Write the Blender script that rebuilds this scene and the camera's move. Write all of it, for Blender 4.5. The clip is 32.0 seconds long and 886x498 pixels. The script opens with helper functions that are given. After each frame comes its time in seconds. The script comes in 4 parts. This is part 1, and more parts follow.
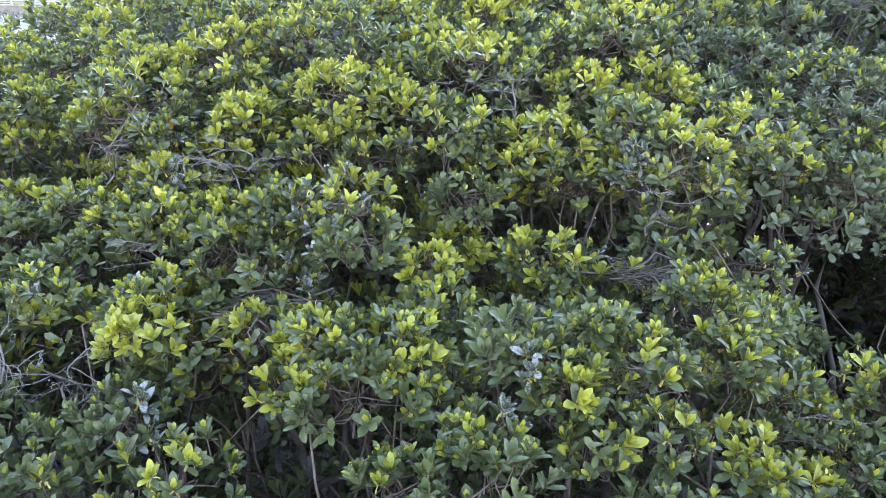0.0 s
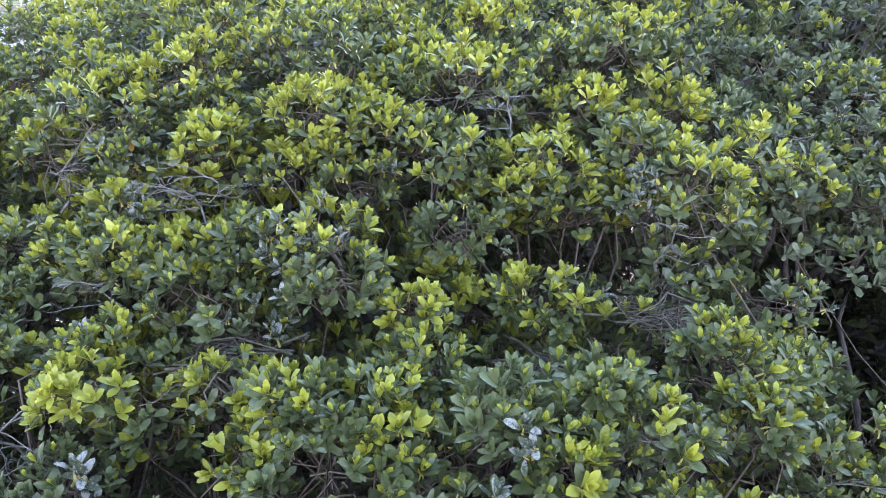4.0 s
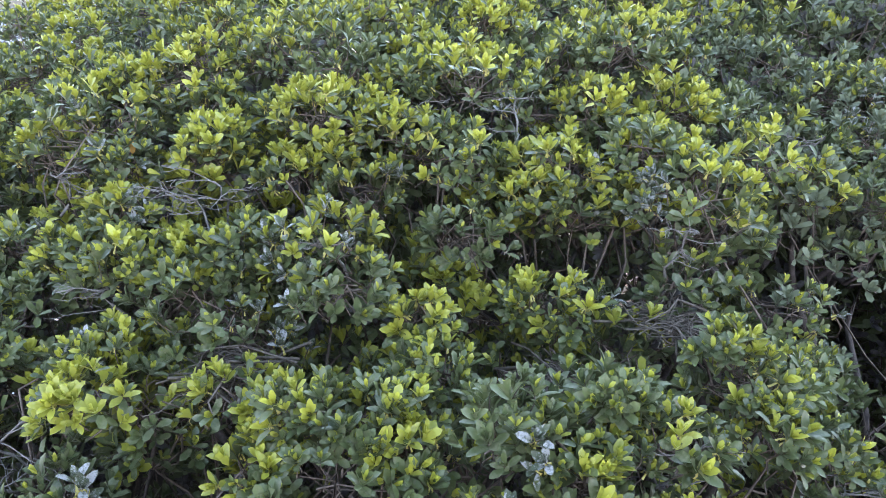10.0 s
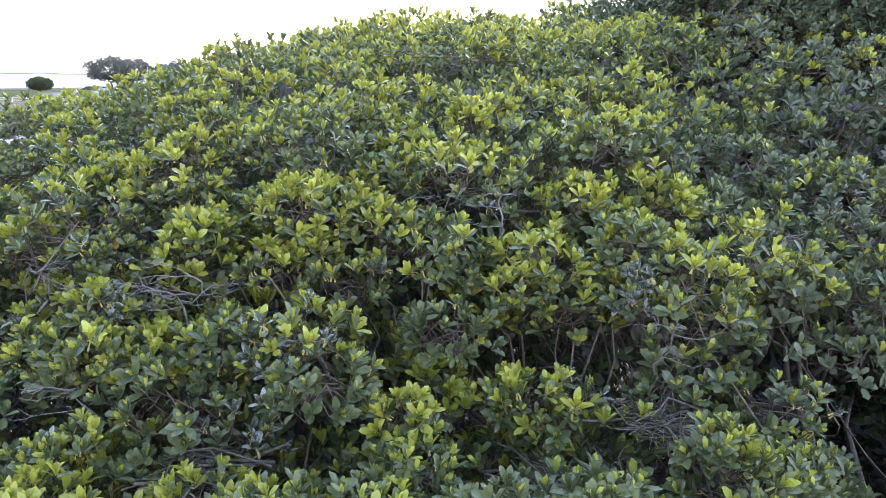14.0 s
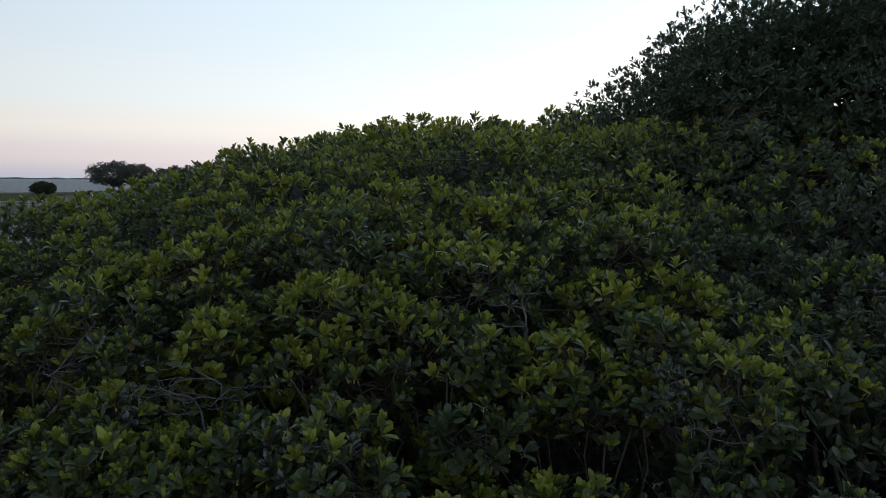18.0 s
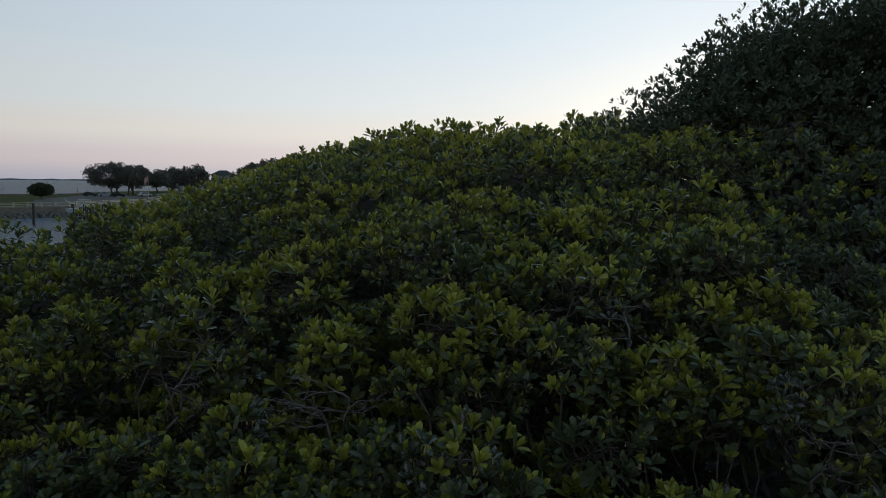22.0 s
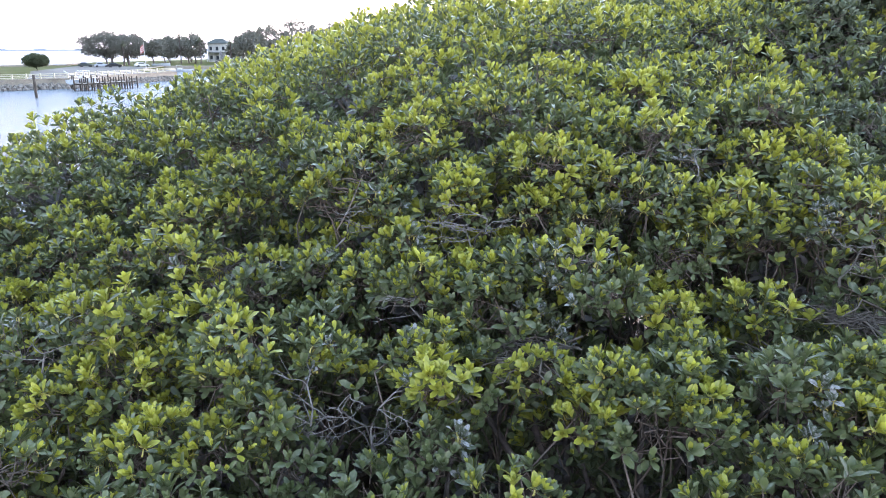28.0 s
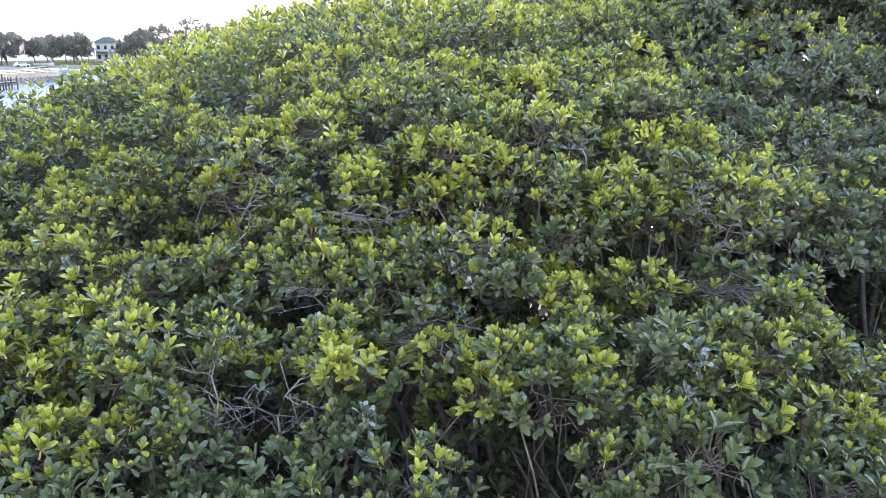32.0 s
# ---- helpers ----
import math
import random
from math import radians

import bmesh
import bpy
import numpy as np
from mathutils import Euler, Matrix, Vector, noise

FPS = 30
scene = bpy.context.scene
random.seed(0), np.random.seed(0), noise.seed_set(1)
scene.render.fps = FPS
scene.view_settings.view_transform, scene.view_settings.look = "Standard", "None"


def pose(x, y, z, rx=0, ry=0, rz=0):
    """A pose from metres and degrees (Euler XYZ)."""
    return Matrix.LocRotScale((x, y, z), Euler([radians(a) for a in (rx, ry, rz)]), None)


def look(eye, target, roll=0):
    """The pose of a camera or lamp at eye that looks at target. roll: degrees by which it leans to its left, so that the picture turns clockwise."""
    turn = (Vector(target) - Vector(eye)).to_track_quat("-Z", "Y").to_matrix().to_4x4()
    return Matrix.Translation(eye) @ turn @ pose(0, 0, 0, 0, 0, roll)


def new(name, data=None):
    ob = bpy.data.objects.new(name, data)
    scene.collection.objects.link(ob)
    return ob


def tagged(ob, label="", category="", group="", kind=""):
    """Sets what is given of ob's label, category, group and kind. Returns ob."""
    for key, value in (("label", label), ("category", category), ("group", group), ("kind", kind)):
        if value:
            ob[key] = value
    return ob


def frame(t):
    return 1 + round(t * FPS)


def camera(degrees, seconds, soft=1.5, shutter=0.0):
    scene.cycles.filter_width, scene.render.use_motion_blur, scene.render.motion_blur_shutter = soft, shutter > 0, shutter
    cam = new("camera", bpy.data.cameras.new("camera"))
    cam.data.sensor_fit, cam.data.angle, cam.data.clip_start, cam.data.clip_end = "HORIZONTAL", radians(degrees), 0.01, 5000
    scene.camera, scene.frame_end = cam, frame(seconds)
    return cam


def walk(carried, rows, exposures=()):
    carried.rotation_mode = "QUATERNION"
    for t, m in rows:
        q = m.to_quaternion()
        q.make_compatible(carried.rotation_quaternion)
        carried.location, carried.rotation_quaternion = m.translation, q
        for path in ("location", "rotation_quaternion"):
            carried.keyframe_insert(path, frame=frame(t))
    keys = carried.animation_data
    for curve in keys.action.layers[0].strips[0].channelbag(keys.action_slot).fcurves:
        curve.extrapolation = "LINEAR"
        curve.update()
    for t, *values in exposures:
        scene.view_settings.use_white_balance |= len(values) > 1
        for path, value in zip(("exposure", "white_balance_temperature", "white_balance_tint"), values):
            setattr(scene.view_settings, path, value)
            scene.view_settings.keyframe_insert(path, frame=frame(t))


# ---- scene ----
cam = camera(63.8, 32.0, soft=0.85)
PATH = [
    (0, (0.063, -0.19, 4.069), (0.068, 1.679, 3.358), 0.5),
    (0.5, (0.104, -0.181, 4.063), (0.11, 1.688, 3.351), 0.5),
    (1, (0.127, -0.071, 4.064), (0.137, 1.801, 3.358), 0.5),
    (1.5, (0.134, 0.099, 4.068), (0.145, 1.973, 3.367), 0.4),
    (2, (0.142, 0.297, 4.105), (0.156, 2.167, 3.397), 0.4),
    (2.5, (0.121, 0.342, 4.12), (0.135, 2.213, 3.414), 0.4),
    (3, (0.089, 0.337, 4.12), (0.101, 2.207, 3.412), 0.5),
    (3.5, (0.109, 0.293, 4.104), (0.12, 2.163, 3.394), 0.5),
    (5.5, (0.129, 0.318, 4.105), (0.143, 2.187, 3.395), 0.4),
    (6, (0.108, 0.325, 4.095), (0.121, 2.195, 3.385), 0.5),
    (6.5, (0.066, 0.286, 4.069), (0.079, 2.156, 3.36), 0.5),
    (7, (0.068, 0.239, 4.076), (0.082, 2.108, 3.364), 0.6),
    (7.5, (0.091, 0.164, 4.085), (0.103, 2.034, 3.375), 0.7),
    (8, (0.105, 0.137, 4.107), (0.122, 2.006, 3.395), 0.8),
    (8.5, (0.116, 0.147, 4.145), (0.141, 2.014, 3.428), 0.6),
    (9, (0.103, 0.237, 4.132), (0.134, 2.108, 3.426), 0.6),
    (9.5, (0.069, 0.312, 4.123), (0.098, 2.182, 3.414), 0.7),
    (10, (0.074, 0.368, 4.13), (0.091, 2.233, 3.409), 0.6),
    (10.5, (0.086, 0.405, 4.112), (0.099, 2.272, 3.396), 0.7),
    (11, (0.084, 0.401, 4.1), (0.105, 2.281, 3.418), 0.7),
    (11.5, (0.091, 0.397, 4.102), (0.108, 2.289, 3.453), 0.5),
    (12, (0.12, 0.391, 4.114), (0.137, 2.294, 3.498), 0.4),
    (12.5, (0.144, 0.396, 4.131), (0.164, 2.31, 3.55), 0.4),
    (13, (0.149, 0.419, 4.119), (0.173, 2.345, 3.581), 0.7),
    (13.5, (0.151, 0.418, 4.118), (0.179, 2.353, 3.612), 0.5),
    (14, (0.136, 0.418, 4.122), (0.164, 2.362, 3.653), 0.6),
    (14.5, (0.119, 0.446, 4.133), (0.149, 2.398, 3.699), 0.6),
    (16.5, (0.111, 0.439, 4.077), (0.147, 2.417, 3.785), 0.6),
    (17, (0.136, 0.436, 4.091), (0.172, 2.419, 3.833), 0.5),
    (17.5, (0.091, 0.467, 4.1), (0.128, 2.454, 3.876), 0.5),
    (18, (-0.028, 0.465, 4.103), (0.011, 2.456, 3.914), 0.5),
    (18.5, (-0.235, 0.479, 4.101), (-0.194, 2.47, 3.919), 0.5),
    (19, (-0.45, 0.447, 4.13), (-0.409, 2.437, 3.944), 0.1),
    (19.5, (-0.624, 0.473, 4.138), (-0.58, 2.464, 3.956), 0.5),
    (20, (-0.67, 0.467, 4.138), (-0.625, 2.458, 3.956), 0.5),
    (20.5, (-0.664, 0.464, 4.127), (-0.618, 2.455, 3.943), 0.5),
    (21, (-0.647, 0.468, 4.126), (-0.6, 2.459, 3.943), 0.6),
    (21.5, (-0.658, 0.419, 4.149), (-0.609, 2.41, 3.965), 0.6),
    (22, (-0.7, 0.404, 4.184), (-0.651, 2.395, 3.998), 0.5),
    (22.5, (-0.807, 0.396, 4.191), (-0.757, 2.386, 4.007), 0.4),
    (23, (-0.942, 0.408, 4.191), (-0.891, 2.399, 4.005), 0.6),
    (23.5, (-1.082, 0.418, 4.174), (-1.031, 2.408, 3.985), 0.6),
    (24, (-1.231, 0.404, 4.161), (-1.179, 2.391, 3.936), 0.6),
    (24.5, (-1.4, 0.4, 4.165), (-1.348, 2.381, 3.895), 0.9),
    (25, (-1.559, 0.401, 4.176), (-1.506, 2.375, 3.855), 0.9),
    (25.5, (-1.66, 0.395, 4.185), (-1.608, 2.361, 3.819), 0.9),
    (27.5, (-1.56, -0.312, 4.146), (-1.517, 1.615, 3.614), 0.1),
    (28, (-1.507, -0.651, 4.163), (-1.465, 1.274, 3.623), -0.0),
    (28.5, (-1.49, -0.74, 4.165), (-1.448, 1.185, 3.624), 0.0),
    (29, (-1.504, -0.75, 4.154), (-1.461, 1.176, 3.615), 0.1),
    (29.5, (-1.512, -0.738, 4.127), (-1.469, 1.188, 3.589), 0.2),
    (30, (-1.506, -0.752, 4.118), (-1.445, 1.174, 3.582), 0.3),
    (30.5, (-1.516, -0.773, 4.127), (-1.385, 1.148, 3.588), 0.1),
    (31, (-1.525, -0.792, 4.137), (-1.297, 1.119, 3.594), -0.1),
    (31.5, (-1.512, -0.86, 4.133), (-1.217, 1.043, 3.593), 0.1),
    (32, (-1.465, -0.813, 4.129), (-1.17, 1.09, 3.588), 0.1),
]
walk(cam, [(t, look(e, a, r)) for t, e, a, r in PATH], [(0, 4.02, 6500, 24), (2, 3.9, 6500, 24), (9, 3.92, 6500, 24), (12, 3.82, 6500, 24), (13, 3.8, 6500, 24), (14, 3.56, 6500, 24), (14.5, 3.36, 6500, 23), (16.5, 2.1, 6500, 16), (17, 1.26, 6500, 12), (17.5, 0.78, 6500, 11), (18, 0.4, 6500, 10), (19, 0.1, 6500, 10), (23.0, 0.04, 6500, 10), (25.0, 0.34, 6500, 10), (25.5, 0.58, 6500, 11), (27.5, 3.34, 6500, 23), (28, 3.52, 6500, 24), (29, 3.62, 6500, 24), (32, 3.72, 6500, 24)])

# ---------------------------------------------------------------- world, sun
WATER_Z = -3.0
LAWN_Z = -1.4
SUN_AZ = 24.0          # degrees clockwise from +Y: just set, ahead and to the right
world = bpy.data.worlds.new("dusk_sky")
scene.world = world
world.use_nodes = True
wn, wl = world.node_tree.nodes, world.node_tree.links
sky = wn.new("ShaderNodeTexSky")
sky.sky_type = "NISHITA"
sky.sun_disc = False
sky.sun_elevation = radians(5.0)
sky.sun_rotation = radians(SUN_AZ)
sky.air_density, sky.dust_density, sky.ozone_density = 1.0, 0.6, 3.0


def world_math(op, a, b=0.0):
    x = wn.new("ShaderNodeMath")
    x.operation = op
    for k, v in enumerate((a, b)):
        if isinstance(v, (int, float)):
            x.inputs[k].default_value = v
        else:
            wl.new(v, x.inputs[k])
    return x.outputs[0]


# twilight haze: lilac at the horizon, then pink, pale and blue overhead, brighter towards the set sun
way = wn.new("ShaderNodeTexCoord")
split = wn.new("ShaderNodeSeparateXYZ")
wl.new(way.outputs["Generated"], split.inputs[0])
haze = wn.new("ShaderNodeValToRGB")
haze.color_ramp.interpolation = "EASE"
for k, (pos, col) in enumerate(((0.0, (0.38, 0.4, 0.5)), (0.03, (0.56, 0.5, 0.55)), (0.067, (0.67, 0.62, 0.6)), (0.107, (0.635, 0.655, 0.665)), (0.214, (0.565, 0.635, 0.69)), (0.34, (0.4, 0.57, 0.68)), (1.0, (0.12, 0.19, 0.28)))):
    e = haze.color_ramp.elements[k] if k < 2 else haze.color_ramp.elements.new(pos)
    e.position, e.color = pos, (*col, 1)
wl.new(split.outputs["Z"], haze.inputs[0])
sx, sy = math.sin(radians(SUN_AZ)), math.cos(radians(SUN_AZ))
toward = world_math("ADD", world_math("MULTIPLY", split.outputs["X"], sx), world_math("MULTIPLY", split.outputs["Y"], sy))
gain = world_math("ADD", 0.5, world_math("MULTIPLY", world_math("MAXIMUM", toward, 0.0), 0.63))
lit = wn.new("ShaderNodeVectorMath")
lit.operation = "SCALE"
wl.new(haze.outputs[0], lit.inputs[0])
wl.new(gain, lit.inputs["Scale"])
both = wn.new("ShaderNodeMix")
both.data_type = "RGBA"
both.inputs[0].default_value = 0.03
wl.new(lit.outputs[0], both.inputs[6])
wl.new(sky.outputs["Color"], both.inputs[7])
wl.new(both.outputs[2], wn["Background"].inputs["Color"])
wn["Background"].inputs["Strength"].default_value = 1.0

sun = new("sun", bpy.data.lights.new("sun", "SUN"))
sun.data.energy = 0.5
sun.data.angle = radians(25)
sun.data.color = (1.0, 0.86, 0.78)
sun.matrix_basis = look((60 * sx, 60 * sy, 9), (0, 0, 0))


# ---------------------------------------------------------------- materials
def material(name, rough=0.7, metal=0.0, spec=0.5):
    m = bpy.data.materials.new(name)
    m.use_nodes = True
    n, l = m.node_tree.nodes, m.node_tree.links
    b = n["Principled BSDF"]
    b.inputs["Roughness"].default_value = rough
    b.inputs["Metallic"].default_value = metal
    b.inputs["Specular IOR Level"].default_value = spec
    return m, n, l, b


def mix_rgb(n, l, fac, a, b, blend="MIX"):
    x = n.new("ShaderNodeMix")
    x.data_type, x.blend_type = "RGBA", blend
    for key, v in ((0, fac), (6, a), (7, b)):
        if isinstance(v, (int, float)):
            x.inputs[key].default_value = v
        elif isinstance(v, tuple):
            x.inputs[key].default_value = (*v, 1.0)
        else:
            l.new(v, x.inputs[key])
    return x.outputs[2]


def ramp(n, l, src, lo, hi):
    r = n.new("ShaderNodeMapRange")
    r.inputs["From Min"].default_value, r.inputs["From Max"].default_value = lo, hi
    l.new(src, r.inputs["Value"])
    return r.outputs["Result"]


def noise_tex(n, l, scale, detail=4.0, space="Object", rough=0.6):
    co = n.new("ShaderNodeTexCoord")
    t = n.new("ShaderNodeTexNoise")
    t.inputs["Scale"].default_value, t.inputs["Detail"].default_value = scale, detail
    t.inputs["Roughness"].default_value = rough
    l.new(co.outputs[space], t.inputs["Vector"])
    return t.outputs["Fac"]


def bump(n, l, b, src, strength, dist=0.01):
    x = n.new("ShaderNodeBump")
    x.inputs["Strength"].default_value, x.inputs["Distance"].default_value = strength, dist
    l.new(src, x.inputs["Height"])
    l.new(x.outputs["Normal"], b.inputs["Normal"])


def plain(name, a, b2, scale=3.0, rough=0.7, metal=0.0, bumps=0.0, spec=0.2):
    """Two tones mixed by a coarse and a fine noise."""
    m, n, l, b = material(name, rough, metal, spec)
    coarse = ramp(n, l, noise_tex(n, l, scale), 0.35, 0.65)
    c = mix_rgb(n, l, coarse, a, b2)
    fine = noise_tex(n, l, scale * 9, 3.0)
    c = mix_rgb(n, l, ramp(n, l, fine, 0.3, 0.7), c, mix_rgb(n, l, 0.35, c, (0.02, 0.02, 0.02)))
    l.new(c, b.inputs["Base Color"])
    if bumps:
        bump(n, l, b, fine, bumps)
    return m


def leaf_material(name, dark, light, under, rough=0.38, guano=0.0, through_light=0.25):
    m, n, l, b = material(name, rough, 0.0, 0.4)
    geo = n.new("ShaderNodeNewGeometry")
    info = n.new("ShaderNodeObjectInfo")
    add = n.new("ShaderNodeMath")
    add.operation = "ADD"
    l.new(geo.outputs["Random Per Island"], add.inputs[0])
    l.new(info.outputs["Random"], add.inputs[1])
    c = mix_rgb(n, l, ramp(n, l, add.outputs[0], 0.2, 1.8), dark, light)
    patch = noise_tex(n, l, 30.0, 3.0)
    c = mix_rgb(n, l, ramp(n, l, patch, 0.45, 0.8), c, under)
    if guano:
        spots = noise_tex(n, l, 22.0, 5.0, rough=0.75)
        c = mix_rgb(n, l, ramp(n, l, spots, 0.56 - guano, 0.62 - guano * 0.5), c, (0.36, 0.35, 0.345))
    l.new(c, b.inputs["Base Color"])
    bump(n, l, b, patch, 0.15, 0.004)
    tr = n.new("ShaderNodeBsdfTranslucent")
    l.new(mix_rgb(n, l, 0.5, c, light), tr.inputs["Color"])
    mx = n.new("ShaderNodeMixShader")
    mx.inputs[0].default_value = through_light
    l.new(b.outputs[0], mx.inputs[1])
    l.new(tr.outputs[0], mx.inputs[2])
    l.new(mx.outputs[0], n["Material Output"].inputs["Surface"])
    return m


M_YOUNG = leaf_material("leaf_young", (0.16, 0.178, 0.028), (0.47, 0.45, 0.065), (0.33, 0.31, 0.09), 0.32)
M_STALK = leaf_material("leaf_stalk", (0.34, 0.28, 0.07), (0.48, 0.4, 0.12), (0.4, 0.34, 0.12), 0.5)
M_MATURE = leaf_material("leaf_mature", (0.046, 0.062, 0.027), (0.135, 0.16, 0.062), (0.19, 0.185, 0.12), 0.32)
M_GUANO = leaf_material("leaf_droppings", (0.045, 0.06, 0.035), (0.1, 0.115, 0.065), (0.18, 0.17, 0.14), 0.75, guano=0.075)
# inner leaves: dropping-grey, with the mauve cast of shaded gaps mixed into the colour
M_COATED_SHADE = leaf_material("leaf_coated_shade_tint", (0.07, 0.064, 0.063), (0.165, 0.152, 0.152), (0.21, 0.195, 0.195), 0.7)
M_GREY = leaf_material("leaf_grey_green", (0.085, 0.1, 0.06), (0.19, 0.205, 0.125), (0.16, 0.18, 0.12), 0.5)
M_DARKLEAF = leaf_material("leaf_dark", (0.042, 0.055, 0.03), (0.1, 0.118, 0.06), (0.09, 0.1, 0.065), 0.5)
M_OLD = leaf_material("leaf_yellowed", (0.5, 0.26, 0.06), (0.62, 0.36, 0.1), (0.45, 0.22, 0.06), 0.5)
M_BARK = plain("bark", (0.075, 0.056, 0.051), (0.15, 0.118, 0.108), 14.0, 0.85, bumps=0.5)
M_TWIG = plain("twig", (0.1, 0.07, 0.056), (0.19, 0.14, 0.115), 30.0, 0.8)
M_STICK = plain("nest_stick", (0.06, 0.046, 0.037), (0.155, 0.125, 0.104), 30.0, 0.85)
M_DEAD = plain("dead_wood", (0.13, 0.11, 0.1), (0.25, 0.225, 0.21), 25.0, 0.85)
M_MUD = plain("mud", (0.04, 0.032, 0.025), (0.075, 0.06, 0.045), 0.7, 0.6, bumps=0.4)
M_GRASS = plain("grass", (0.06, 0.068, 0.016), (0.095, 0.1, 0.028), 0.08, 0.95, bumps=0.5, spec=0.03)
M_STONE = plain("riprap_stone", (0.12, 0.104, 0.09), (0.27, 0.24, 0.21), 1.4, 0.9, bumps=0.5)
M_WALL = plain("seawall_concrete", (0.26, 0.22, 0.175), (0.36, 0.31, 0.25), 0.6, 0.85, bumps=0.2)
M_WHITE = plain("white_paint", (0.55, 0.53, 0.49), (0.66, 0.64, 0.6), 1.5, 0.5)
M_CREAM = plain("cream_fence_paint", (0.46, 0.41, 0.31), (0.56, 0.51, 0.4), 1.5, 0.6)
M_PILE = plain("weathered_timber", (0.045, 0.036, 0.03), (0.11, 0.09, 0.075), 2.5, 0.9, bumps=0.5)
M_DECK = plain("grey_deck_boards", (0.3, 0.27, 0.24), (0.42, 0.39, 0.35), 1.8, 0.85, bumps=0.3)
M_HULL = plain("boat_gelcoat", (0.36, 0.4, 0.45), (0.5, 0.53, 0.56), 0.9, 0.25)
M_ROOF = plain("green_metal_roof", (0.05, 0.058, 0.052), (0.085, 0.095, 0.086), 0.5, 0.75)
M_GLASS = plain("dark_window_glass", (0.03, 0.04, 0.05), (0.06, 0.07, 0.08), 0.5, 0.08)
M_TYRE = plain("black_rubber", (0.02, 0.02, 0.022), (0.035, 0.035, 0.037), 3.0, 0.6)
M_YARD = plain("worn_paving", (0.085, 0.08, 0.076), (0.14, 0.13, 0.122), 0.25, 0.9, bumps=0.2)
M_RED = plain("flag_red", (0.45, 0.05, 0.05), (0.5, 0.08, 0.07), 2.0, 0.8)
M_FLAGWHITE = plain("flag_white", (0.75, 0.73, 0.7), (0.8, 0.78, 0.75), 2.0, 0.8)
M_STEEL = plain("galvanised_steel", (0.4, 0.41, 0.42), (0.55, 0.56, 0.57), 2.0, 0.4, 0.8)
# pale blue-grey: the air's haze is painted into the far shore's colour
M_HAZE = plain("far_woods_haze_tint", (0.3, 0.35, 0.42), (0.34, 0.39, 0.45), 0.01, 0.95)
# far oak leaves greyed and lightened: distance haze is in the colour
M_FARLEAF = leaf_material("leaf_far_oak", (0.12, 0.118, 0.098), (0.19, 0.185, 0.152), (0.16, 0.155, 0.13), 0.8)
M_PALM = leaf_material("leaf_palm", (0.08, 0.09, 0.05), (0.15, 0.155, 0.09), (0.12, 0.12, 0.08), 0.6)


def water_material():
    m, n, l, b = material("harbour_water", 0.9, 0.0, 0.0)
    co = n.new("ShaderNodeTexCoord")
    mp = n.new("ShaderNodeMapping")
    mp.inputs["Scale"].default_value = (0.55, 1.5, 1.0)
    mp.inputs["Rotation"].default_value = (0, 0, radians(25))
    l.new(co.outputs["Object"], mp.inputs["Vector"])
    w = n.new("ShaderNodeTexNoise")
    w.inputs["Scale"].default_value, w.inputs["Detail"].default_value = 1.3, 5.0
    l.new(mp.outputs[0], w.inputs["Vector"])
    bp = n.new("ShaderNodeBump")
    bp.inputs["Strength"].default_value, bp.inputs["Distance"].default_value = 1.0, 0.9
    l.new(w.outputs["Fac"], bp.inputs["Height"])
    big = noise_tex(n, l, 0.02, 2.0)
    l.new(mix_rgb(n, l, ramp(n, l, big, 0.35, 0.65), (0.046, 0.064, 0.09), (0.06, 0.08, 0.108)), b.inputs["Base Color"])
    gl = n.new("ShaderNodeBsdfGlossy")
    gl.inputs["Roughness"].default_value = 0.16
    l.new(bp.outputs[0], gl.inputs["Normal"])
    mx = n.new("ShaderNodeMixShader")
    mx.inputs[0].default_value = 0.28
    l.new(b.outputs[0], mx.inputs[1])
    l.new(gl.outputs[0], mx.inputs[2])
    l.new(mx.outputs[0], n["Material Output"].inputs["Surface"])
    return m


M_WATER = water_material()


# ---------------------------------------------------------------- mesh helpers
def mesh_from(name, verts, faces, mats, index=None, smooth=True):
    """A mesh from vertex rows and face rows (all faces with the same number of corners, or a list of lists)."""
    me = bpy.data.meshes.new(name)
    if isinstance(faces, np.ndarray):
        nf, k = faces.shape
        me.vertices.add(len(verts))
        me.vertices.foreach_set("co", np.asarray(verts, dtype=np.float32).ravel())
        me.loops.add(nf * k)
        me.loops.foreach_set("vertex_index", faces.astype(np.int32).ravel())
        me.polygons.add(nf)
        me.polygons.foreach_set("loop_start", np.arange(0, nf * k, k, dtype=np.int32))
        me.update(calc_edges=True)
    else:
        me.from_pydata([tuple(v) for v in verts], [], [tuple(f) for f in faces])
    for m in mats:
        me.materials.append(m)
    if index is not None:
        me.polygons.foreach_set("material_index", np.asarray(index, dtype=np.int32))
    if smooth:
        me.polygons.foreach_set("use_smooth", np.ones(len(me.polygons), dtype=bool))
    me.update()
    return me


def part(name, bm, mat, parent=None, label="", kind=""):
    """Links a bmesh (or a ready mesh) as one object under its thing."""
    if isinstance(bm, bmesh.types.BMesh):
        me = bpy.data.meshes.new(name)
        bm.to_mesh(me)
        bm.free()
        me.materials.append(mat)
    else:
        me = bm
    ob = new(name, me)
    if parent is not None:
        ob.parent = parent
        if parent.parent is None:
            ob.matrix_parent_inverse = Matrix.Translation(-parent.matrix_basis.translation)
    return tagged(ob, label, kind=kind)


def thing(name, at, label, category, group="", kind=""):
    ob = new(name)
    ob.empty_display_size = 0.1
    ob.matrix_basis = Matrix.Translation(at)
    return tagged(ob, label, category, group, kind)


